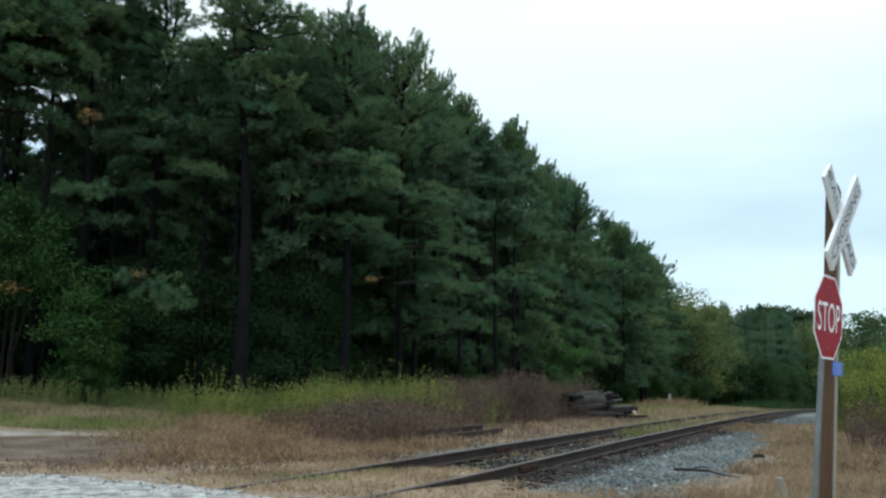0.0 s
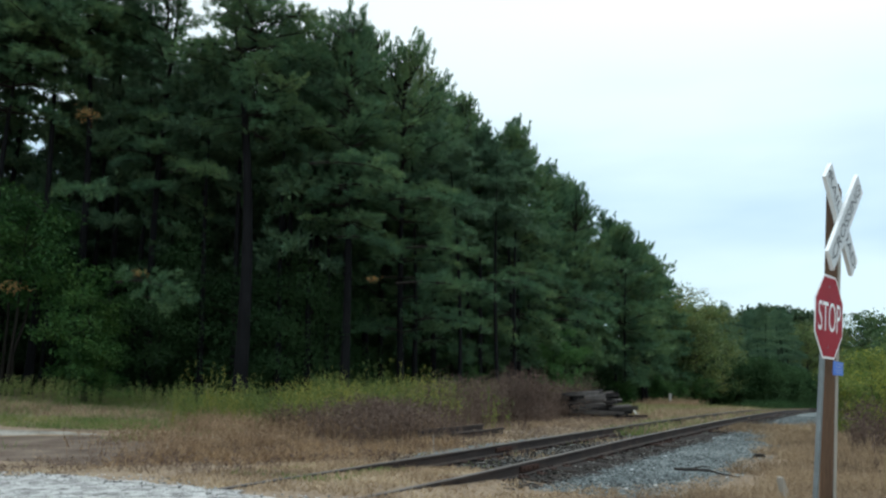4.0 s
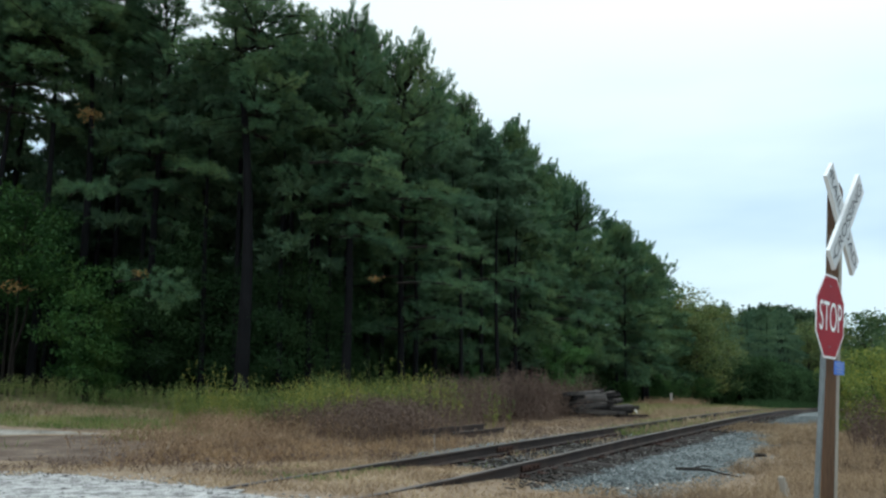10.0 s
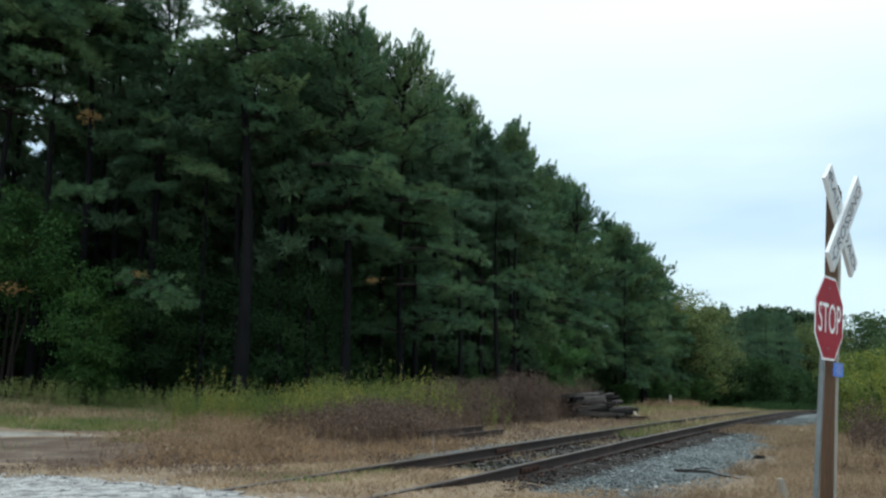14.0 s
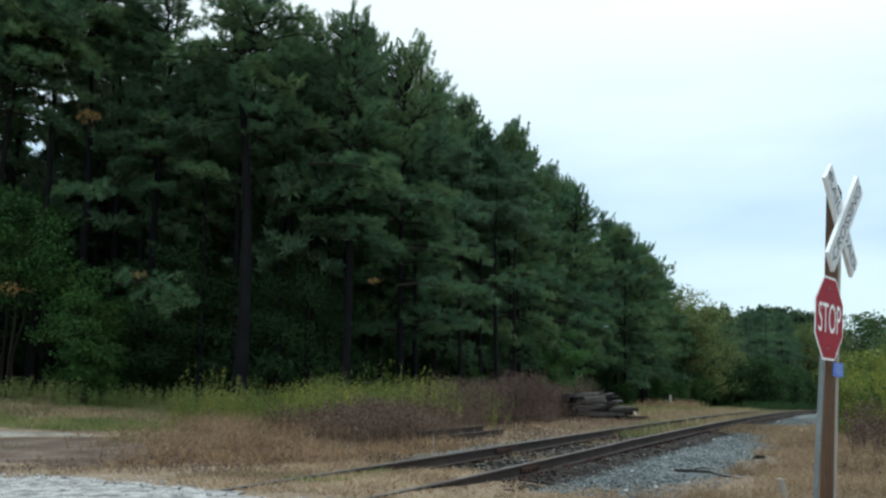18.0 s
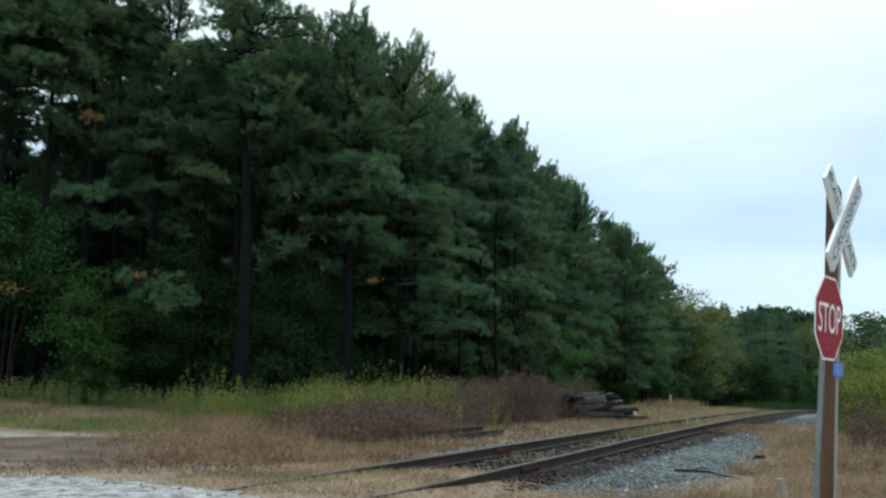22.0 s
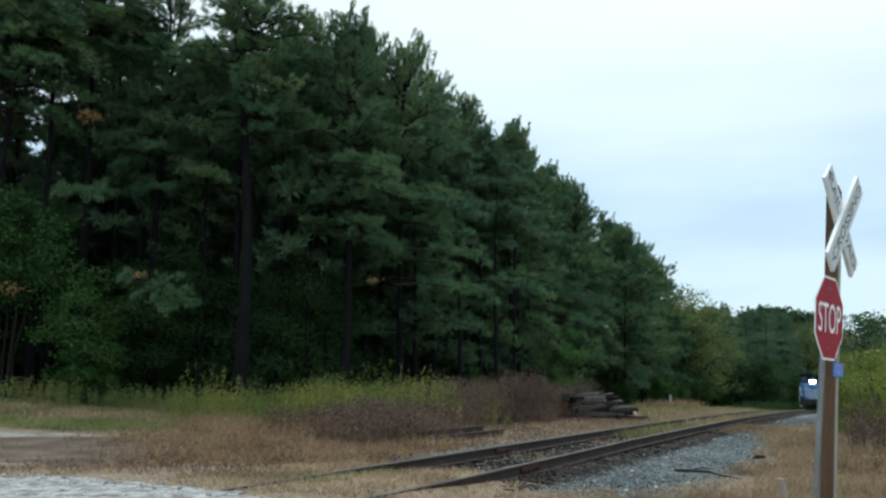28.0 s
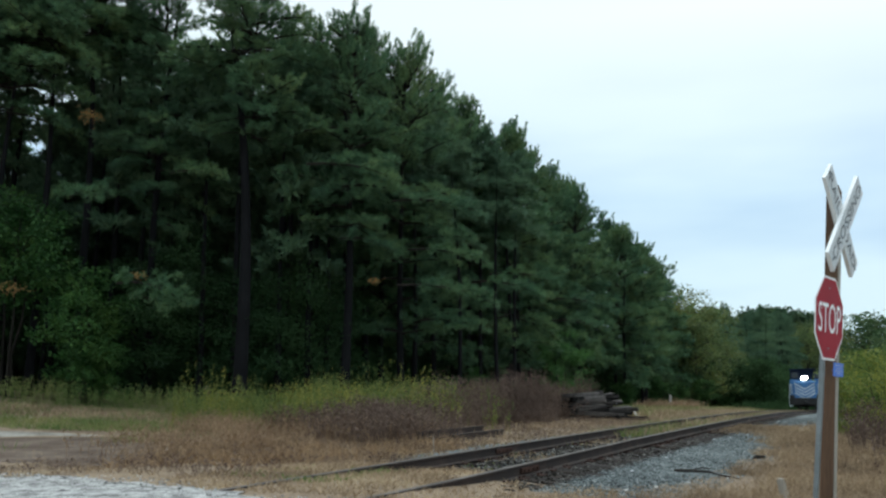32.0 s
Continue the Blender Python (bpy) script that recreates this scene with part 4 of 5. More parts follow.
spots += [on_line(s, 16.2 + RNG.normal(0, 1.0))[:2] for s in np.arange(58, 95, 4.2)]
spots += [(a, 33.5 + RNG.normal(0, 1.0)) for a in np.arange(-29, -18, 3.3)]
for k, (x, y) in enumerate(spots):
    near = math.hypot(x, y) < 50
    tall = min(canopy(x, y) * RNG.uniform(0.95, 1.0), RNG.uniform(20.2, 21.6))
    ang = math.degrees(math.atan2(x, y))
    bare = 0.62 if -34 < ang < -24 else float(np.interp(ang, (-24, -4, 2), (0.34, 0.20, 0.14))) if near else 0.20
    EDGE.append(pine(float(x), float(y), tall, bare, RNG.uniform(3.2, 3.8) * (1.14 if ang < -17 else 1), int(84 * (1.08 - bare)) if near else 56, RNG.uniform(0, 360), near))


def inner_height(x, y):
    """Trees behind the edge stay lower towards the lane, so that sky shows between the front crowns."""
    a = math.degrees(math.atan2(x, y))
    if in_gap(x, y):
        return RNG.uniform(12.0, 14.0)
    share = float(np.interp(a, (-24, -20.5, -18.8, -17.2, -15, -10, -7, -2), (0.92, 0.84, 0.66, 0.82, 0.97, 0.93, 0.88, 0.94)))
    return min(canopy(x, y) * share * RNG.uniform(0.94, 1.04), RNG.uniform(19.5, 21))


for row, (back, step) in enumerate(((20.5, 4.2), (25.5, 4.8), (31.5, 5.6))):
    for s in np.arange(12 - 2 * row, 98, step):
        x, y = on_line(s + RNG.normal(0, 0.8), back + RNG.normal(0, 1.0))[:2]
        if s < 17 and y < 37:
            continue
        inner_pine(float(x), float(y), inner_height(x, y), RNG.uniform(0, 360))
    for a in np.arange(-34 - 4 * row, -11 - 1.5 * row, step):
        x, y = float(a + RNG.normal(0, 0.7)), float(37.5 + 5.0 * row + RNG.normal(0, 1))
        inner_pine(x, y, inner_height(x, y), RNG.uniform(0, 360))
for x, y in ((-10.6, 34.6), (-9.2, 35.0), (-7.1, 34.2), (-6.5, 35.4), (-5.9, 34.8), (-5.3, 36.0), (-11.5, 36.8), (-13.9, 36.0), (-7.6, 37.2), (-18.3, 36.6), (-16.6, 37.4), (-4.8, 38.2), (-1.4, 39.0), (0.9, 41.0), (3.0, 44.5), (2.2, 46.0), (4.2, 47.2)):
    inner_pine(x, y, inner_height(x, y) * 0.97, RNG.uniform(0, 360), "slender pine with a long bare trunk", HIGH_CROWNS)
for x in np.arange(-27, -12.5, 2.9):
    y = 36.2 + RNG.normal(0, 0.5)
    inner_pine(float(x), float(y), inner_height(x, y), RNG.uniform(0, 360))
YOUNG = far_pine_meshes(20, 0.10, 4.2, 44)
for x, y in [(-a * 43.5, 43.5 + RNG.normal(0, 1.2)) for a in np.arange(0.33, 0.50, 0.042)] + [(-13.2, 46.0), (-11.3, 48.0), (-14.9, 47.5), (-12.4, 50.0)] + [(a, 41 + RNG.normal(0, 0.8)) for a in np.arange(-32, -7, 3.0)] + [on_line(a, 22.6 + RNG.normal(0, 0.5))[:2] for a in np.arange(17, 60, 3.6)]:
    tree = thing("young_pine", pose(float(x), float(y), gz(x, y), 0, 0, RNG.uniform(0, 360)), "young pine filling the shade of the wood", "pine tree", "young pines")
    k = RNG.uniform(0.52, 0.58) if in_gap(x, y) else RNG.uniform(0.5, 0.64)
    part("trunk", TRUNKS[int(RNG.integers(4))], None, tree).matrix_basis = Matrix.Diagonal((k, k, k, 1))
    part("crown", YOUNG, None, tree).matrix_basis = Matrix.Diagonal((k, k, k, 1))
for x, y in [on_line(a, 47 + RNG.normal(0, 1.5))[:2] for a in np.arange(22, 132, 3.6)]:
    tree = thing("young_pine", pose(float(x), float(y), gz(x, y), 0, 0, RNG.uniform(0, 360)), "young pine deep in the wood", "pine tree", "young pines")
    k = RNG.uniform(0.6, 0.74)
    part("trunk", TRUNKS[int(RNG.integers(4))], None, tree).matrix_basis = Matrix.Diagonal((k, k, k, 1))
    part("crown", YOUNG, None, tree).matrix_basis = Matrix.Diagonal((k, k, k, 1))
for x, y in [(a, 52.5) for a in np.arange(-36, 4, 2.0)] + [(a, 47.0) for a in np.arange(-21.3, -6, 1.7)]:
    y += RNG.normal(0, 1.0)
    tree = thing("young_pine", pose(float(x), float(y), gz(x, y), 0, 0, RNG.uniform(0, 360)), "young pine deep in the wood", "pine tree", "young pines")
    k = 0.52 if in_gap(x, y) else RNG.uniform(0.86, 0.98)
    part("trunk", TRUNKS[int(RNG.integers(4))], None, tree).matrix_basis = Matrix.Diagonal((k, k, k, 1))
    part("crown", YOUNG, None, tree).matrix_basis = Matrix.Diagonal((k * 1.15, k * 1.15, k, 1))
for s in np.arange(19, 46, 2.9):
    x, y = on_line(s, 18.6 + RNG.normal(0, 0.5))[:2]
    if not in_gap(x, y):
        inner_pine(float(x), float(y), inner_height(x, y), RNG.uniform(0, 360))


# ---- broad-leaved trees and bushes ----
def leafy(height, spread, base, leaf, count, clumps, material, stems=1, low=0.25):
    """Trunk or stems with limbs, and a crown of leaf clumps with gaps."""
    wood, at = [], []
    for k in range(stems):
        a = RNG.uniform(0, 6.28)
        foot = np.array((math.cos(a), math.sin(a), 0)) * (0.25 * (stems > 1)) * spread * 0.5
        top = np.array((math.cos(a), math.sin(a), 0)) * spread * (0.35 if stems > 1 else 0.08) + np.array((0, 0, height * RNG.uniform(0.8, 0.95)))
        p = np.stack([foot + (top - foot) * q + RNG.normal(0, 0.03 * spread, 3) * (q > 0) for q in np.linspace(0, 1, 6)])
        p[0, 2] = -0.15
        wood.append(tube(p, np.linspace(base, base * 0.18, 6), 7))
        for j in range(clumps // stems):
            q = RNG.uniform(low, 1.0)
            root = foot + (top - foot) * q
            b = RNG.uniform(0, 6.28)
            shape = math.sqrt(max(0.05, 1 - ((q - 0.55) / 0.62) ** 2))
            end = root + np.array((math.cos(b), math.sin(b), 0)) * spread * shape * RNG.uniform(0.35, 1.0) + np.array((0, 0, height * RNG.uniform(-0.02, 0.12)))
            wood.append(tube([root, (root + end) / 2 + (0, 0, 0.04 * height), end], (base * 0.3, base * 0.2, base * 0.06), 4))
            at.append(end)
            at.append((root + end) / 2 + RNG.normal(0, 0.08 * spread, 3))
    at = np.array(at)
    size = spread * 0.24
    c = np.repeat(at, count, 0)
    off = unit(RNG.normal(size=c.shape)) * (RNG.uniform(0.1, 1, len(c)) ** 0.5 * size * RNG.uniform(0.7, 1.2, len(c)))[:, None] * (1.2, 1.2, 0.7)
    way = unit(off + RNG.normal(0, 0.5 * size, c.shape) + (0, 0, -0.15 * size))
    lv = leaves(c + off, way, leaf * RNG.uniform(0.7, 1.25, len(c)), leaf * 0.55)
    return mesh_of("stem", *joined(wood), M_TWIG), mesh_of("crown", *lv, material)


def leafy_thing(name, kit, x, y, scale, turn, label, category, group=""):
    t = thing(name, pose(x, y, gz(x, y), 0, 0, turn), label, category, group)
    for part_name, me in zip(("trunk" if "tree" in name else "stem", "crown"), kit):
        part(part_name, me, None, t).matrix_basis = Matrix.Diagonal((scale, scale, scale, 1))
    return t


BUSH = [leafy(3.4, 1.3, 0.04, 0.10, 90, 48, M_LEAF, 4, 0.12) for k in range(2)]
YELLOW = [leafy(11, 3.6, 0.16, 0.24, 80, 46, M_LEAF_OLIVE, 1, 0.12) for k in range(2)]
DULL = [leafy(12, 4.2, 0.2, 0.55, 26, 48, M_LEAF_DULL, 1, 0.10) for k in range(2)]
SCRUB = [leafy(2.4, 1.35, 0.02, 0.075, 70, 40, M_LEAF_YELLOW, 6, 0.1) for k in range(2)]
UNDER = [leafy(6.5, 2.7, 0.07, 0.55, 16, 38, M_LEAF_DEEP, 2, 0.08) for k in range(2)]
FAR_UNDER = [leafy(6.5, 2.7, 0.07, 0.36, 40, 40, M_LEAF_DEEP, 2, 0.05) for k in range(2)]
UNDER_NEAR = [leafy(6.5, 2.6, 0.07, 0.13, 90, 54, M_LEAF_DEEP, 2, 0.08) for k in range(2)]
FAR_TREE = [leafy(24, 6.0, 0.35, 0.95, 48, 64, M_LEAF_FAR, 1, 0.06) for k in range(3)]
SWAYING = []
for x, y in [(a, 35.5 + RNG.normal(0, 0.7)) for a in np.arange(-13, -5.5, 2.3)] + [(a, 47 + RNG.normal(0, 0.7)) for a in np.arange(-20, -1, 3.0)]:
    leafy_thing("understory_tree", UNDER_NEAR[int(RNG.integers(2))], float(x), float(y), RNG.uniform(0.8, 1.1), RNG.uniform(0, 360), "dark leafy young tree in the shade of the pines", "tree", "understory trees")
for row, (back, step) in enumerate(((19.5, 5.2), (24, 4.4), (31, 4.0), (39, 3.6))):
    for s in np.arange(14 - 2 * row, 124, step):
        x, y = on_line(s + RNG.normal(0, 0.7), back + RNG.normal(0, 0.8))[:2]
        if y < 34.5:
            continue
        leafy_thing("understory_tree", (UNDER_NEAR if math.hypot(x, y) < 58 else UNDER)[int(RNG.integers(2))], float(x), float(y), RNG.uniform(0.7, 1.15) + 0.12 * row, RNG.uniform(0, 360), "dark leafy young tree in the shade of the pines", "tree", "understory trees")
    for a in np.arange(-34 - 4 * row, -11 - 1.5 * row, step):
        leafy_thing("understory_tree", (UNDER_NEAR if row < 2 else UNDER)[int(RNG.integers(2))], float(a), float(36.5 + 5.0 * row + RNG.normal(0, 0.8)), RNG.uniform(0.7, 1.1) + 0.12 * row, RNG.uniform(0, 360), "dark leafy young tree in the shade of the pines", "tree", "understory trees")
for x, y in [(q, 62 + RNG.normal(0, 1.0)) for q in np.arange(-48, -6, 2.8)]:
    leafy_thing("understory_tree", UNDER[int(RNG.integers(2))], float(x), float(y), RNG.uniform(1.0, 1.3), RNG.uniform(0, 360), "dark leafy young tree in the shade of the pines", "tree", "understory trees")
for x, y, s, kit in ((-14.0, 31.8, 1.48, 0), (-13.5, 31.4, 0.8, 1), (-19.5, 32, 1.0, 1)):
    SWAYING.append(leafy_thing("bush", BUSH[kit], x, y, s, RNG.uniform(0, 360), "bright green leafy bush under the pines", "bush", "bushes at the wood's edge"))
TALL_BUSH = leafy(8.6, 2.5, 0.07, 0.16, 90, 60, M_LEAF, 3, 0.45)
SWAYING.append(leafy_thing("bush", TALL_BUSH, -17.6, 32.2, 1.05, 40, "tall bright green leafy bush under the pines", "bush", "bushes at the wood's edge"))
BRIGHT = leafy(3.4, 1.3, 0.04, 0.10, 90, 48, M_LEAF_BRIGHT, 3, 0.12)
x, y = on_line(44.5, 13.6)[:2]
SWAYING.append(leafy_thing("bush", BRIGHT, float(x), float(y), 1.5, 70, "light green leafy sapling before the pines", "bush", "bushes at the wood's edge"))
for s, d, k in ((49.5, 13.8, 0.8), (31, 14.6, 0.7), (62, 13.6, 0.8), (75, 13.2, 1.0), (84, 13, 0.9), (94, 12.5, 1.2)):
    x, y = on_line(s, d)[:2]
    SWAYING.append(leafy_thing("bush", BUSH[int(RNG.integers(2))], float(x), float(y), k, RNG.uniform(0, 360), "green leafy bush under the pines", "bush", "bushes at the wood's edge"))
for s, d, k in ((97, 16.4, 1.34), (98, 14.0, 1.2), (103, 16.4, 1.56), (107, 14.0, 1.5), (114, 15.0, 1.22), (121, 13.0, 1.0)):
    x, y = on_line(s, d)[:2]
    leafy_thing("broadleaf_tree", YELLOW[int(RNG.integers(2))], float(x), float(y), k, RNG.uniform(0, 360), "olive green broadleaf tree turning in autumn", "tree", "broadleaf trees")
# Woods that close the line beyond the bend, on both sides of the line.
for a in np.arange(112, 214, 2.6):
    x, y = on_line(a, RNG.uniform(9, 26))[:2]
    inner_pine(float(x), float(y), RNG.uniform(14.2, 16.0) + 0.085 * (a - 112), RNG.uniform(0, 360), "dark pine in the far woods")
for a in np.arange(114, 212, 3.4):
    for d in (7.5, 13):
        x, y = on_line(a + RNG.normal(0, 0.8), d + RNG.normal(0, 0.9))[:2]
        leafy_thing("understory_tree", FAR_UNDER[int(RNG.integers(2))], float(x), float(y), RNG.uniform(0.8, 1.3), RNG.uniform(0, 360), "dull green young tree at the foot of the far woods", "tree", "understory trees")
for a in np.arange(264, 285, 6.0):
    for d in np.arange(-16, 48, 4.4):
        x, y = on_line(a + RNG.normal(0, 1.2), d + RNG.normal(0, 1.0))[:2]
        leafy_thing("broadleaf_tree", FAR_TREE[int(RNG.integers(3))], float(x), float(y), RNG.uniform(1.14, 1.42) if d > 3 else RNG.uniform(0.72, 0.92), RNG.uniform(0, 360), "dark green tree in the far woods", "tree", "broadleaf trees")
        if a < 266:
            leafy_thing("understory_tree", FAR_UNDER[int(RNG.integers(2))], float(x) - 2, float(y) - 3, RNG.uniform(1.2, 1.7), RNG.uniform(0, 360), "dull green young tree at the foot of the far woods", "tree", "understory trees")
for d in np.arange(-12, 22, 2.4):
    x, y = on_line(261 + RNG.normal(0, 0.8), d)[:2]
    leafy_thing("understory_tree", FAR_UNDER[int(RNG.integers(2))], float(x), float(y), RNG.uniform(1.3, 1.9), RNG.uniform(0, 360), "dull green young tree at the foot of the far woods", "tree", "understory trees")
for s in np.arange(92, 212, 4.0):
    for back in (-8.5, -15):
        x, y = on_line(s, back - 0.02 * s + RNG.normal(0, 1.2))[:2]
        leafy_thing("broadleaf_tree", DULL[int(RNG.integers(2))], float(x), float(y), RNG.uniform(0.70, 0.90), RNG.uniform(0, 360), "dull green tree along the line", "tree", "broadleaf trees")
for s, d in [(q, 22.0) for q in np.arange(52, 76, 2.4)] + list(((92, 18), (95, 20), (98, 17.5), (101, 19.5), (104, 17), (107, 19), (110, 16.5), (99, 24), (105, 23), (111, 21), (116, 18))):
    x, y = on_line(s, d)[:2]
    leafy_thing("understory_tree", (UNDER if s > 80 else UNDER_NEAR)[int(RNG.integers(2))], float(x), float(y), RNG.uniform(1.35, 1.65), RNG.uniform(0, 360), "dull green young tree at the foot of the far woods", "tree", "understory trees")
for slope in np.arange(0.44, 0.66, 0.016):
    far = RNG.uniform(205, 235)
    leafy_thing("broadleaf_tree", YELLOW[int(RNG.integers(2))] if RNG.random() < 0.6 else DULL[int(RNG.integers(2))], float(slope * far), float(far), RNG.uniform(1.75, 2.25), RNG.uniform(0, 360), "dull green tree in the far woods", "tree", "broadleaf trees")
for s, d, k in ((107, -10, 0.95), (118, -9.2, 1.08), (127, -9.0, 1.12), (137, -9.2, 1.15), (112, -13, 1.15), (121, -13, 1.2)):
    x, y = on_line(s, d)[:2]
    leafy_thing("broadleaf_tree", DULL[int(RNG.integers(2))], float(x), float(y), k * 0.8, RNG.uniform(0, 360), "dull green tree along the line", "tree", "broadleaf trees")
for x, y, k in ((12.3, 22.0, 0.85), (12.35, 22.9, 0.62), (10.6, 19.2, 0.9), (11.9, 20.6, 0.95), (13.4, 22.0, 0.95), (13.0, 25.0, 1.0), (15.5, 28.0, 1.0), (17.5, 32, 1.05), (12.4, 18.4, 0.8), (20, 37, 1.0)):
    SWAYING.append(leafy_thing("shrub", SCRUB[int(RNG.integers(2))], x, y, k, RNG.uniform(0, 360), "straggling yellow-green shrub among dry grass", "shrub", "shrubs beside the line"))


# ---- grass, weeds and stones ----
def within(n, s0, s1, d0, d1, keep=None):
    """n random places in a stretch of the plan, thinned by keep(x, y, s, d)."""
    s, d = RNG.uniform(s0, s1, n), RNG.uniform(d0, d1, n)
    x, y, _, _ = on_line(s, d)
    if keep is not None:
        ok = keep(x, y, s, d)
        x, y = x[ok], y[ok]
    return np.stack((x, y, ground_z(x, y)), 1)


def off_road(x, y):
    return (x - RA[0]) * RN[0] + (y - RA[1]) * RN[1] < -0.12 + 0.2 * np.sin(x * 3 + y)


def grass(name, base, low, high, wide, lean, material, label, category):
    n = len(base)
    way = unit(RNG.normal(0, lean, (n, 3)) * (1, 1, 0.2) + (0, 0, 1))
    me = mesh_of(name, *blades(base - (0, 0, 0.02), way, RNG.uniform(low, high, n), wide, 0.22), material)
    return tagged(new(name, me), label, category, kind="stuff")


def bare_soil(x, y):
    return ((x + 8.6) / 4.2) ** 2 + ((y - 16.2) / 2.3) ** 2 + 0.4 * np.sin(x * 2.1 + y * 3.3) < 1


def lane_free(x, y):
    return ~(bare_soil(x, y) & (RNG.random(len(x)) < 0.85)) & ~((x < -8) & (y > 17) & (y < 22.3))


def field(x, y, scale, seed=0.0):
    """A smooth drift between 0 and 1 over the ground."""
    return np.array([0.5 + 0.5 * noise.noise((a * scale, b * scale, seed)) + 0.22 * noise.noise((a * scale * 3.1, b * scale * 3.1, seed + 5)) for a, b in zip(x, y)])


def weeds(name, base, low, high, per_stem, leaf, lean, material, label, clump=0.55, seed=1.0, narrow=0.35):
    """Upright stems in uneven clumps, with leaves and seed heads towards their tops."""
    tall = RNG.uniform(low, high, len(base)) * (0.45 + 1.0 * np.clip(field(base[:, 0], base[:, 1], clump, seed), 0.05, 1.05))
    n = len(base)
    way = unit(RNG.normal(0, lean, (n, 3)) * (1, 1, 0.1) + (0, 0, 1))
    stem = blades(base - (0, 0, 0.02), way, tall, 0.013)
    up = RNG.uniform(0.25, 1.0, (n, per_stem)) ** 0.8
    at = (base[:, None] + way[:, None] * (tall[:, None] * up)[..., None]).reshape(-1, 3)
    out = unit(RNG.normal(size=(n * per_stem, 3)) * (1, 1, 0.5) + (0, 0, 0.75))
    lv, lf = leaves(at, out, leaf * RNG.uniform(0.6, 1.5, n * per_stem), leaf * narrow)
    v = np.concatenate((stem[0], lv))
    f = [tuple(q) for q in stem[1].tolist()] + [tuple(q) for q in (lf + len(stem[0])).tolist()]
    return tagged(new(name, mesh_of(name, v, f, material)), label, "weeds", kind="stuff")


def clumped(base, scale, cut, seed):
    return base[field(base[:, 0], base[:, 1], scale, seed) + RNG.normal(0, 0.12, len(base)) > cut]


SHORT = within(90000, -6, 34, 1.7, 16, lambda x, y, s, d: off_road(x, y) & lane_free(x, y))
grass("dry_grass", clumped(SHORT, 0.8, 0.40, 2.0), 0.05, 0.18, 0.010, 1.1, M_STRAW, "short matted dry straw-coloured grass", "grass")
grass("dry_grass", clumped(within(80000, -1.5, 48, -16, -1.5, lambda x, y, s, d: off_road(x, y) & (d < -1.45 - 1.75 * bed_width(s) + 0.3 * np.sin(s * 1.9) + 0.2 * np.sin(s * 5.3))), 0.9, 0.42, 4.0), 0.06, 0.30, 0.017, 0.8, M_STRAW, "dry straw-coloured grass beside the ballast", "grass")
grass("dry_grass", within(42000, -4, 5, -3.6, 2.2, lambda x, y, s, d: (s < np.where(d < -0.3, 0.7, 3.2) + 0.5 * np.sin(d * 5)) & (abs(abs(d) - 0.755) > 0.09) & off_road(x, y)), 0.03, 0.13, 0.015, 1.0, M_STRAW, "dry grass grown over the rails", "grass")
grass("green_grass", clumped(within(40000, -4, 30, 9.5, 24, lambda x, y, s, d: off_road(x, y) & lane_free(x, y) & (x < -3.5)), 0.35, 0.44, 6.0), 0.08, 0.34, 0.018, 0.5, M_GRASS, "green and yellowing meadow grass", "grass")
grass("dry_grass", within(26000, -8, 12, 13, 27, lambda x, y, s, d: (y > 25.6) & (y < 29.2) & (x < -7.5)), 0.1, 0.38, 0.02, 0.6, M_STRAW, "dry grass in front of the bushes", "grass")
grass("green_grass", within(30000, -6, 10, 11.5, 24, lambda x, y, s, d: (y > 22.2) & (y < 25.4) & (x < -6.5)), 0.08, 0.24, 0.02, 0.5, M_GRASS, "green grass beyond the lane", "grass")
grass("green_grass", clumped(within(16000, 26, 75, 4, 13), 0.5, 0.5, 21.0), 0.25, 0.75, 0.03, 0.35, M_GRASS, "tall green and yellowing verge grass", "grass")
grass("green_grass", clumped(within(20000, 26, 110, 3.5, 15), 0.4, 0.45, 8.0), 0.12, 0.5, 0.03, 0.45, M_GRASS, "green and yellowing verge grass", "grass")
grass("green_grass", clumped(within(5000, -1.5, 0.4, 0.2, 1.8, lambda x, y, s, d: off_road(x, y)), 0.9, 0.6, 3.0), 0.03, 0.12, 0.014, 0.8, M_GRASS, "thin green grass beside the crossing", "grass")
grass("dry_grass", clumped(within(20000, 24, 64, 2.4, 10.5), 0.5, 0.45, 11.0), 0.12, 0.6, 0.025, 0.45, M_STRAW, "tall dry verge grass", "grass")
grass("dry_grass", clumped(within(30000, 1, 30, 1.5, 7.5, lambda x, y, s, d: off_road(x, y) & (x > -7)), 0.9, 0.62, 31.0), 0.08, 0.26, 0.016, 0.55, M_STRAW, "standing tufts of dry grass beside the track", "grass")
weeds("dead_weeds", clumped(within(9000, -2, 22, 1.7, 6.5, lambda x, y, s, d: off_road(x, y) & (x > -8)), 0.8, 0.52, 41.0), 0.08, 0.26, 3, 0.05, 0.5, M_WEED, "low brown weed stubble beside the track", 0.9, 16.0)
FINE = within(90000, -1.5, 14, -10, -1.8, lambda x, y, s, d: off_road(x, y) & (d < -1.45 - 1.75 * bed_width(s) + 0.3 * np.sin(s * 1.9) + 0.2 * np.sin(s * 5.3)))
weeds("dry_grass", clumped(FINE, 1.1, 0.2, 14.0), 0.05, 0.24, 1, 0.10, 0.75, M_STRAW, "fine dry grass beside the road", 1.2, 8.5, 0.06)
weeds("dead_weeds", clumped(within(9000, 1.5, 16, -13, -5.6), 0.7, 0.40, 15.0), 0.5, 1.15, 3, 0.16, 0.2, M_WEED_TAN, "tall dry grass below the shrubs", 0.8, 9.5, 0.08)
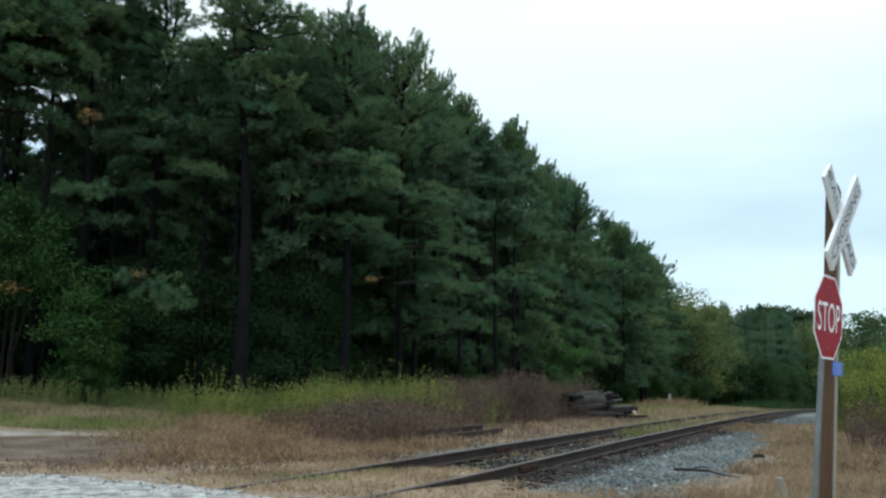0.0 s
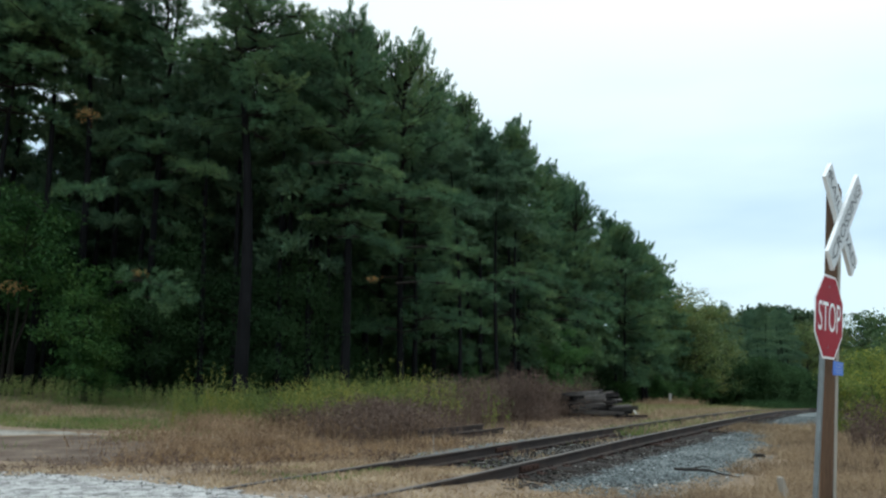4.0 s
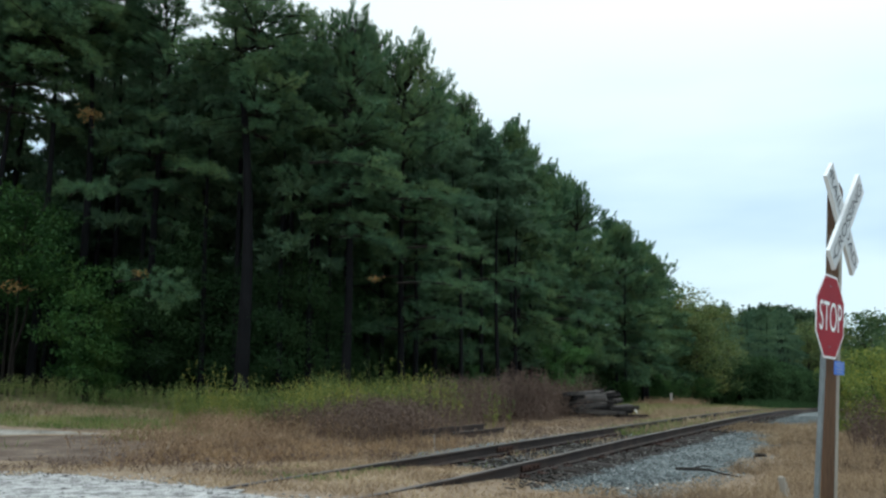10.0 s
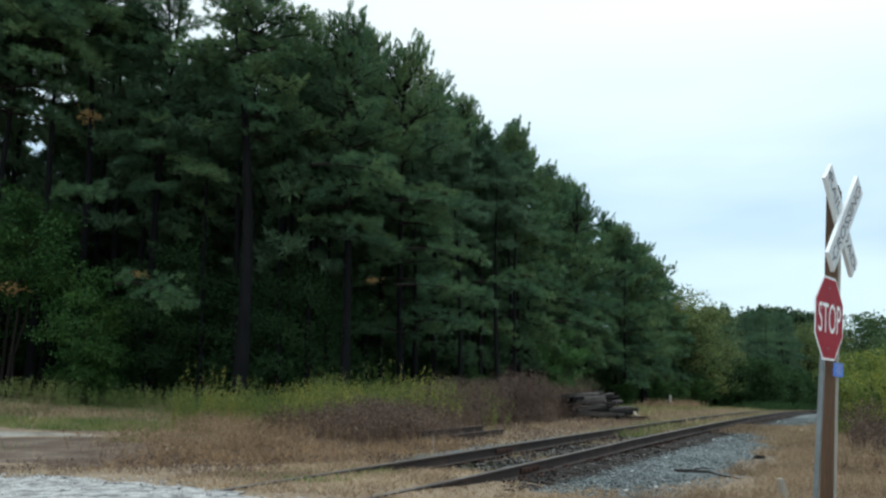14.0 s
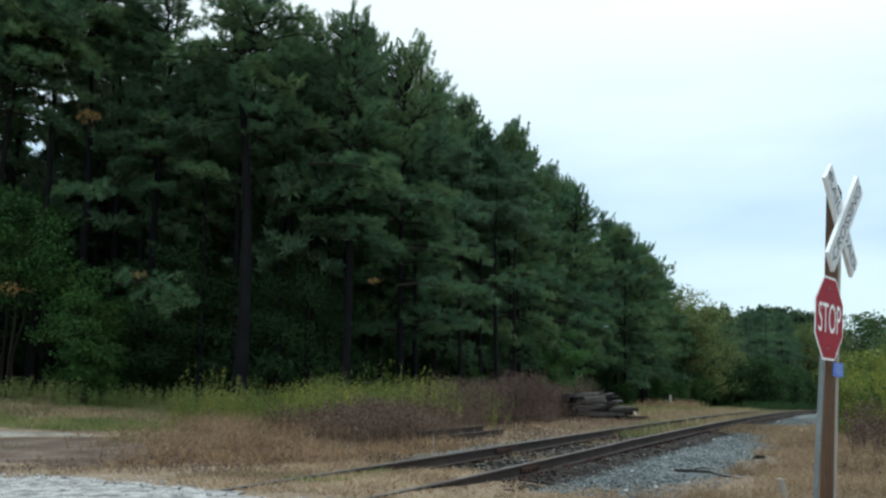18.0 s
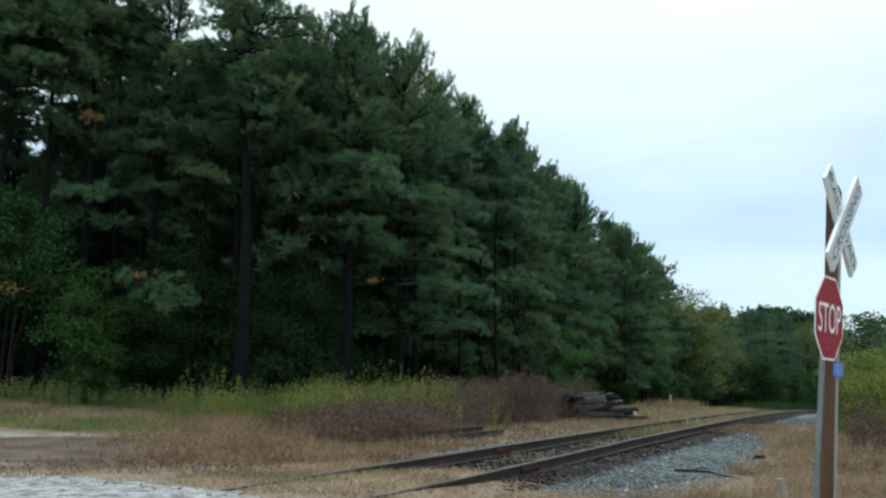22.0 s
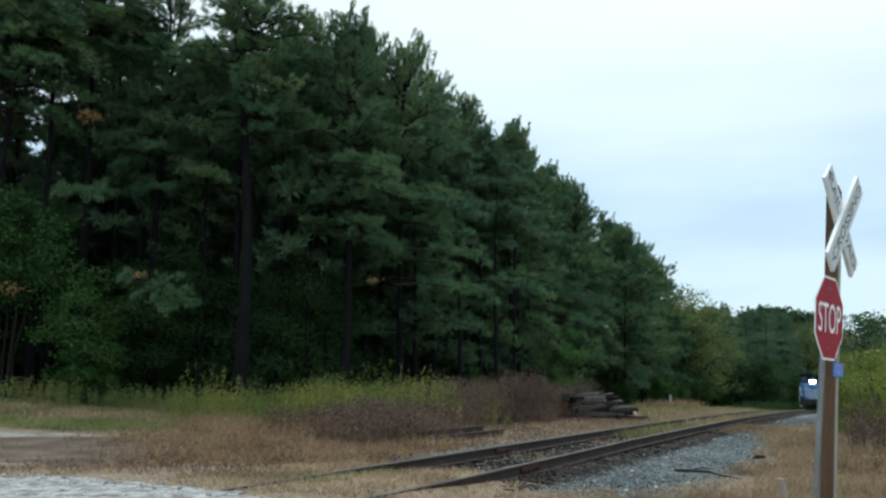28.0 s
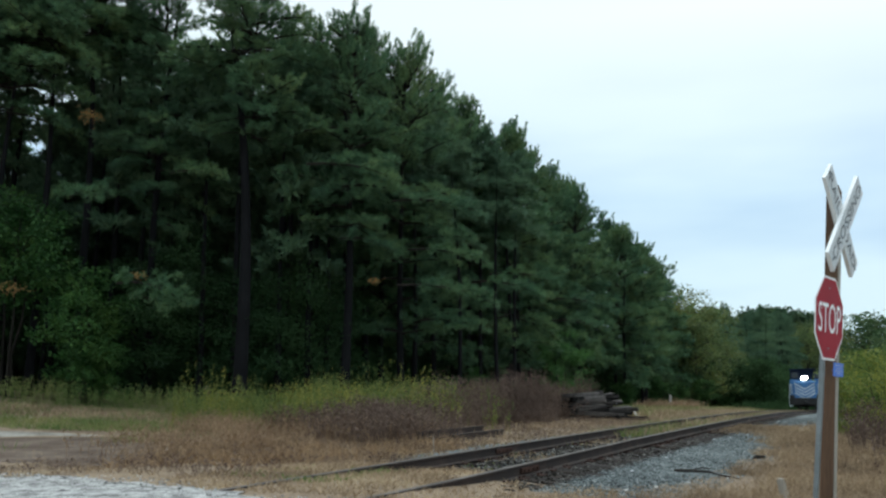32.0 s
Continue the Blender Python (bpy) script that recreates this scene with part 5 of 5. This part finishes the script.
weeds("dead_weeds", clumped(within(9000, 0.3, 9, 4.4, 12.5, lambda x, y, s, d: lane_free(x, y) & (x > -7.4 + 0.6 * np.sin(y)) & ((x < -2.6) | (y > 17.5))), 0.5, 0.5, 1.0), 0.2, 0.62, 4, 0.06, 0.22, M_WEED_TAN, "upright dead brown weeds", 0.6, 1.5)
MAT = within(16000, -1, 9, 2.4, 8, lambda x, y, s, d: off_road(x, y) & (x > -5.2) & (x < 0.4) & (y < 18))
grass("dry_grass", clumped(MAT, 1.3, 0.46, 51.0), 0.14, 0.42, 0.015, 1.3, M_TAWNY, "tawny dry grass beaten flat in lumps", "grass")
weeds("dead_weeds", clumped(within(8500, 6.5, 24, 5.0, 8.8, lambda x, y, s, d: d > 5.3 + 0.5 * np.sin(s)), 0.6, 0.35, 5.0), 0.40, 0.82, 5, 0.075, 0.18, M_WEED, "tall reddish-brown dead weeds", 0.7, 2.5)
weeds("dead_weeds", within(6500, 14.5, 27, 6.0, 9.8, lambda x, y, s, d: d > 6.4 - 0.13 * (s - 14.5)), 0.95, 1.7, 6, 0.085, 0.14, M_WEED, "tall reddish-brown dead weeds beside the tie heap", 0.45, 3.5)
weeds("dead_weeds", clumped(within(5000, 2, 40, -15, -5.0), 0.5, 0.5, 7.0), 0.35, 1.15, 5, 0.08, 0.25, M_WEED, "dead brown weeds beside the ballast", 0.5, 4.5)
weeds("goldenrod", clumped(within(9500, 8, 34, 8.2, 14.8, lambda x, y, s, d: x > -8.5), 0.45, 0.36, 9.0), 0.75, 1.45, 8, 0.085, 0.16, M_GOLDEN, "tall yellow-green goldenrod", 0.4, 5.5)
TALL = np.concatenate([RNG.normal((x, y), 0.25, (17, 2)) for x, y in ((-6.0, 24.3), (-3.7, 23.6), (-3.2, 23.4), (-0.5, 25.5), (-0.2, 25.9), (0.35, 25.2), (-1.2, 24.6), (-1.9, 24.2), (1.5, 29.0), (-7.6, 26.5))])
weeds("goldenrod", np.concatenate((TALL, ground_z(TALL[:, 0], TALL[:, 1])[:, None]), 1), 1.35, 1.8, 12, 0.085, 0.12, M_GOLDEN, "clumps of tall goldenrod rising above the weeds", 0.3, 17.0)
LOW = np.concatenate([RNG.normal((x, y), 0.34, (15, 2)) for x, y in ((1.35, 22.6), (-0.6, 22.4), (-1.3, 22.8), (-0.1, 22.5), (-2.0, 22.6), (-2.7, 22.3))])
weeds("goldenrod", np.concatenate((LOW, ground_z(LOW[:, 0], LOW[:, 1])[:, None]), 1), 0.95, 1.4, 11, 0.085, 0.14, M_GOLDEN, "clumps of goldenrod among the dead weeds", 0.3, 19.0)
DARK = RNG.normal((-1.45, 19.3), (0.62, 1.15), (1500, 2))
weeds("dead_weeds", np.concatenate((DARK, ground_z(DARK[:, 0], DARK[:, 1])[:, None]), 1), 0.5, 1.0, 6, 0.075, 0.16, M_WEED, "dark reddish-brown dead weeds by the spare rails", 0.6, 21.0)
for d0, d1 in ((2.6, 7.5), (-8, -2.6)):
    weeds("verge_weeds", within(3800, 86, 232, d0, d1), 0.5, 1.2, 7, 0.24, 0.2, M_LEAF_DEEP, "dark weeds along the far line", 0.3, 12.0)
BROWN = RNG.uniform((0.50, 14.5), (0.60, 20.0), (420, 2))
BROWN[:, 0] *= BROWN[:, 1]
weeds("dead_weeds", np.concatenate((BROWN, ground_z(BROWN[:, 0], BROWN[:, 1])[:, None]), 1), 0.45, 1.15, 6, 0.07, 0.2, M_WEED, "dry brown weeds before the shrubs", 0.7, 14.0)
weeds("dead_weeds", within(1500, 57, 71, 8.0, 12), 0.5, 1.1, 4, 0.14, 0.25, M_WEED_TAN, "tall dry grass round the marker post", 0.5, 15.0)
RIGHT = np.stack((RNG.normal(11.05, 0.22, 200), RNG.normal(22.2, 0.3, 200)), 1)
weeds("tall_weeds", np.concatenate((RIGHT, ground_z(RIGHT[:, 0], RIGHT[:, 1])[:, None]), 1), 1.5, 2.2, 16, 0.09, 0.08, M_LEAF_YELLOW, "tall leafy weeds beside the line", 0.3, 13.0)
weeds("goldenrod", within(9000, -6, 14, 12, 30, lambda x, y, s, d: (y > 29.2) & (y < 32.5)), 0.5, 1.05, 9, 0.085, 0.2, M_GRASS, "tall green weeds under the bushes", 0.5, 6.5)


def stones(name, base, size, material, label):
    """Small angular stones: crushed eight-cornered lumps in one mesh."""
    n = len(base)
    cube = np.array([(a, b, c) for a in (-1, 1) for b in (-1, 1) for c in (-1, 1)], float)
    quad = np.array(((0, 1, 3, 2), (4, 6, 7, 5), (0, 4, 5, 1), (2, 3, 7, 6), (0, 2, 6, 4), (1, 5, 7, 3)))
    v = cube[None] * RNG.uniform(0.45, 1.0, (n, 8, 1)) * RNG.uniform(0.6, 1.1, (n, 1, 3))
    a = RNG.uniform(0, 6.28, n)
    c, s = np.cos(a)[:, None], np.sin(a)[:, None]
    v = np.stack((v[..., 0] * c - v[..., 1] * s, v[..., 0] * s + v[..., 1] * c, v[..., 2] * 0.7), -1)
    v = v * (np.asarray(size) * np.ones(n))[:, None, None] + base[:, None]
    f = (np.arange(n)[:, None, None] * 8 + quad[None]).reshape(-1, 4)
    return tagged(new(name, mesh_of(name, v.reshape(-1, 3), f, material)), label, "stones", kind="stuff")


def on_bed(n, s0, s1, d0, d1):
    s, d = s0 + (s1 - s0) * RNG.uniform(0, 1, n) ** 1.4, RNG.uniform(d0, d1, n)
    x, y, z, _ = on_line(s, d)
    d = np.where(d < -1.55, -1.55 + (d + 1.55) * np.minimum(1, bed_width(s) * 1.2), d)
    x, y, z, _ = on_line(s, d)
    lift = np.interp(np.where(d < -1.55, -1.55 + (d + 1.55) / bed_width(s), d), [q[0] for q in PROFILE], [q[1] for q in PROFILE])
    return np.stack((x, y, z + lift), 1)


stones("ballast_stones", np.concatenate((on_bed(18000, 0.6, 34, -3.4, -1.4), on_bed(2500, 0.2, 34, -4.0, -3.2), on_bed(1500, 1.5, 34, -0.7, 2.2))), RNG.uniform(0.010, 0.026, 22000), M_STONE, "loose grey crushed stones of the ballast")
stones("sooty_stones", np.concatenate((on_bed(9000, 1.0, 40, -0.7, 1.35), on_bed(1500, 0.6, 40, -1.5, -0.8))) + (0, 0, 0.004), RNG.uniform(0.010, 0.034, 10500), M_SOIL_STONE, "dark sooty stones and clods between the rails")
stones("pale_chips", on_bed(90, 0.8, 32, -3.3, 2.0) + (0, 0, 0.008), RNG.uniform(0.012, 0.032, 90), M_WHITE_DULL, "scattered white stone chips on the ballast")
b = within(24000, -16, 2, -2, 12, lambda x, y, s, d: (x - RA[0]) * RN[0] + (y - RA[1]) * RN[1] > 0.05 + 0.2 * np.sin(x * 2.3))
stones("road_pebbles", b + (0, 0, 0.047), RNG.uniform(0.006, 0.018, len(b)), M_PEBBLE, "loose pale pebbles on the gravel road")
for x, y, r in ((-3.0, 15.25, 0.06), (1.22, 20.95, 0.06), (1.38, 21.3, 0.05), (7.4, 19.8, 0.08), (7.6, 20.2, 0.07), (7.2, 18.9, 0.06), (0.1, 12.9, 0.04), (2.3, 10.3, 0.03), (2.75, 10.6, 0.032), (4.4, 14.6, 0.035), (1.9, 14.2, 0.035), (2.6, 15.9, 0.035), (3.4, 17.6, 0.045), (4.6, 17.9, 0.04), (3.9, 19.4, 0.045)):
    bm = bmesh.new()
    bmesh.ops.create_icosphere(bm, subdivisions=2, radius=r)
    for q in bm.verts:
        q.co = q.co * (1 + 0.6 * noise.noise(q.co * 14 + Vector((x, y, 0))))
        q.co.z *= 0.5
    me = bpy.data.meshes.new("pale_rock")
    bm.to_mesh(me)
    bm.free()
    me.materials.append(M_PALE)
    ob = new("pale_rock", me)
    ob.matrix_basis = pose(x, y, gz(x, y) + r * 0.4)
    tagged(ob, "pale lump of rock lying by the track", "rock")


def gauge(n, s0, s1, cut, seed):
    """Places on the bed between and just beside the rails, in clumps."""
    return clumped(on_bed(n, s0, s1, -0.68, 2.4), 0.6, cut, seed)


grass("dry_grass", gauge(9000, 2.5, 30, 0.55, 22.0), 0.04, 0.17, 0.014, 0.7, M_STRAW, "dry tufts between the rails", "grass")
grass("green_grass", gauge(5000, 2, 60, 0.62, 23.0), 0.04, 0.16, 0.014, 0.7, M_GRASS, "thin grass between the ties", "grass")
grass("green_grass", clumped(on_bed(1100, 10.5, 19, 0.0, 1.6), 0.7, 0.45, 52.0), 0.12, 0.34, 0.022, 0.45, M_GRASS, "yellow-green tufts leaning over the far rail", "grass")
grass("dry_grass", clumped(on_bed(2600, 10.5, 21, -0.2, 1.8), 0.7, 0.48, 53.0), 0.12, 0.32, 0.020, 0.5, M_STRAW, "dry tufts leaning over the far rail", "grass")
s, d = RNG.uniform(13, 21, 5200), RNG.uniform(-2.7, -0.92, 5200)
x, y, z, _ = on_line(s, d)
VERGE = np.stack((x, y, z - 0.22), 1)[RNG.random(5200) < smooth(13.5, 16.5, s) * (1 - smooth(17.5, 20.5, s))]
grass("dry_grass", VERGE, 0.06, 0.22, 0.022, 0.7, M_STRAW, "dry grass grown over the edge of the ballast", "grass")
grass("dry_grass", gauge(9000, 18, 85, 0.48, 32.0), 0.10, 0.36, 0.03, 0.5, M_STRAW, "dry grass standing between the rails", "grass")
grass("green_grass", gauge(6000, 16, 85, 0.54, 33.0), 0.10, 0.32, 0.03, 0.5, M_GRASS, "green grass standing between the rails", "grass")


def orange_sprays():
    """Small sprays of leaves turning orange, caught among the pine boughs."""
    for x, y, z, r in ((-14.5, 31.0, 12.1, 0.28), (-11.85, 30.6, 5.5, 0.15), (-16.5, 30.2, 4.9, 0.24), (-2.8, 31.6, 5.4, 0.13)):
        tree = min(EDGE, key=lambda e: (e[0].matrix_basis.translation.xy - Vector((x, y))).length)[0]
        n = int(420 * r)
        off = RNG.normal(0, 1, (n, 3)) * (r, r, r * 0.45)
        me = mesh_of("turning_leaves", *leaves(off, unit(RNG.normal(size=(n, 3))), 0.12, 0.06), M_LEAF_ORANGE)
        part("turning_leaves", me, None, tree, "spray of orange leaves", tree.matrix_basis.inverted() @ Matrix.Translation((x, y, z)))


orange_sprays()


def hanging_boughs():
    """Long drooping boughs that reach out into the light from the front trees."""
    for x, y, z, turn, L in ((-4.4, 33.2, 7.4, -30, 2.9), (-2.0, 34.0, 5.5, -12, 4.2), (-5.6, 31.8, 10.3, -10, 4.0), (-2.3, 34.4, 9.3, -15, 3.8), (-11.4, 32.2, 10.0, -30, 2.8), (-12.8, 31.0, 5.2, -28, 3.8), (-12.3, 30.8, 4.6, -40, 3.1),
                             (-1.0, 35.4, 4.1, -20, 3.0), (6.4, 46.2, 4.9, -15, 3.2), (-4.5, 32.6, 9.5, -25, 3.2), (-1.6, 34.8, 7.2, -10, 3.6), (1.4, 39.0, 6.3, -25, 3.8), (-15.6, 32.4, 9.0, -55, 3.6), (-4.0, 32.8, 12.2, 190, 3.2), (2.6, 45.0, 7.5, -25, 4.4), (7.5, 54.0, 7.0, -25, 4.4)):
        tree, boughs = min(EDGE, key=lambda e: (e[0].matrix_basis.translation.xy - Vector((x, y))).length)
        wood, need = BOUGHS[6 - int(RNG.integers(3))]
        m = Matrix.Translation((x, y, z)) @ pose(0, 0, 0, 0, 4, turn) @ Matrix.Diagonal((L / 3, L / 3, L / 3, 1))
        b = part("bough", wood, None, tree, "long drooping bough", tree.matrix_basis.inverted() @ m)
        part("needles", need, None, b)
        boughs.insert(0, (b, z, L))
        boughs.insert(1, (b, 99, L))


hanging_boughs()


# ---- all that moves ----
def engine_pose(ahead):
    x, y, z, hd = on_line(ahead)
    _, _, z2, _ = on_line(ahead + 14)
    back = math.degrees(math.atan2(float(z2 - z), 14))
    return pose(float(x), float(y), float(z), 0, back, math.degrees(math.atan2(-math.cos(hd), -math.sin(hd))))


def gust(t, k):
    return 0.5 * math.sin(1.9 * t + 2.4 * k) + 0.35 * math.sin(0.83 * t + 1.3 * k) + 0.3 * math.sin(3.1 * t + 4.1 * k)


def motions():
    def ahead(t):
        """How far along the line the engine's nose is: it slows as it nears."""
        u, v = max(0.0, 25.0 - t), 32.0 - max(t, 25.0)
        return 78.0 + 2.3 * v + 0.19 * v ** 2 + 0.012 * v ** 3 + 6.5 * u + 14.0 * (1 - math.exp(-u / 0.9))

    walk(locomotive, [(t, engine_pose(ahead(t))) for t in np.arange(0, 32.01, 0.5)])
    for w, x in wheelsets:
        walk(w, [(t, pose(x, 0, 0.51, 0, math.degrees((ahead(0) - ahead(t)) / 0.51), 0)) for t in np.arange(0, 32.01, 0.1)])
    for k, (tree, boughs) in enumerate(EDGE):
        at = tree.matrix_basis.copy()
        turn = at.to_euler().z
        rows = []
        for t in np.arange(0, 32.51, 0.8):
            a = 0.48 * gust(t, k * 0.7)
            rows.append((min(t, 32.0), Matrix.Translation(at.translation) @ pose(0, 0, 0, 0.3 * a, a, 0) @ pose(0, 0, 0, 0, 0, math.degrees(turn))))
        walk(tree, rows)
        if math.hypot(*at.translation.xy) < 48:
            for j, (b, z, L) in enumerate(boughs):
                if j % 2 or z > 15:
                    continue
                m = b.matrix_basis.copy()
                walk(b, [(min(t, 32.0), m @ pose(0, 0, 0, 0, 2.4 * gust(t * 1.1, k + j * 1.7), 1.6 * gust(t, j))) for t in np.arange(0, 32.51, 0.8)])
    for k, bush in enumerate(SWAYING):
        at = bush.matrix_basis.copy()
        walk(bush, [(min(t, 32.0), at @ pose(0, 0, 0, 1.3 * gust(t, k), 1.3 * gust(t + 5, k * 1.3), 0)) for t in np.arange(0, 32.51, 0.8)])


motions()
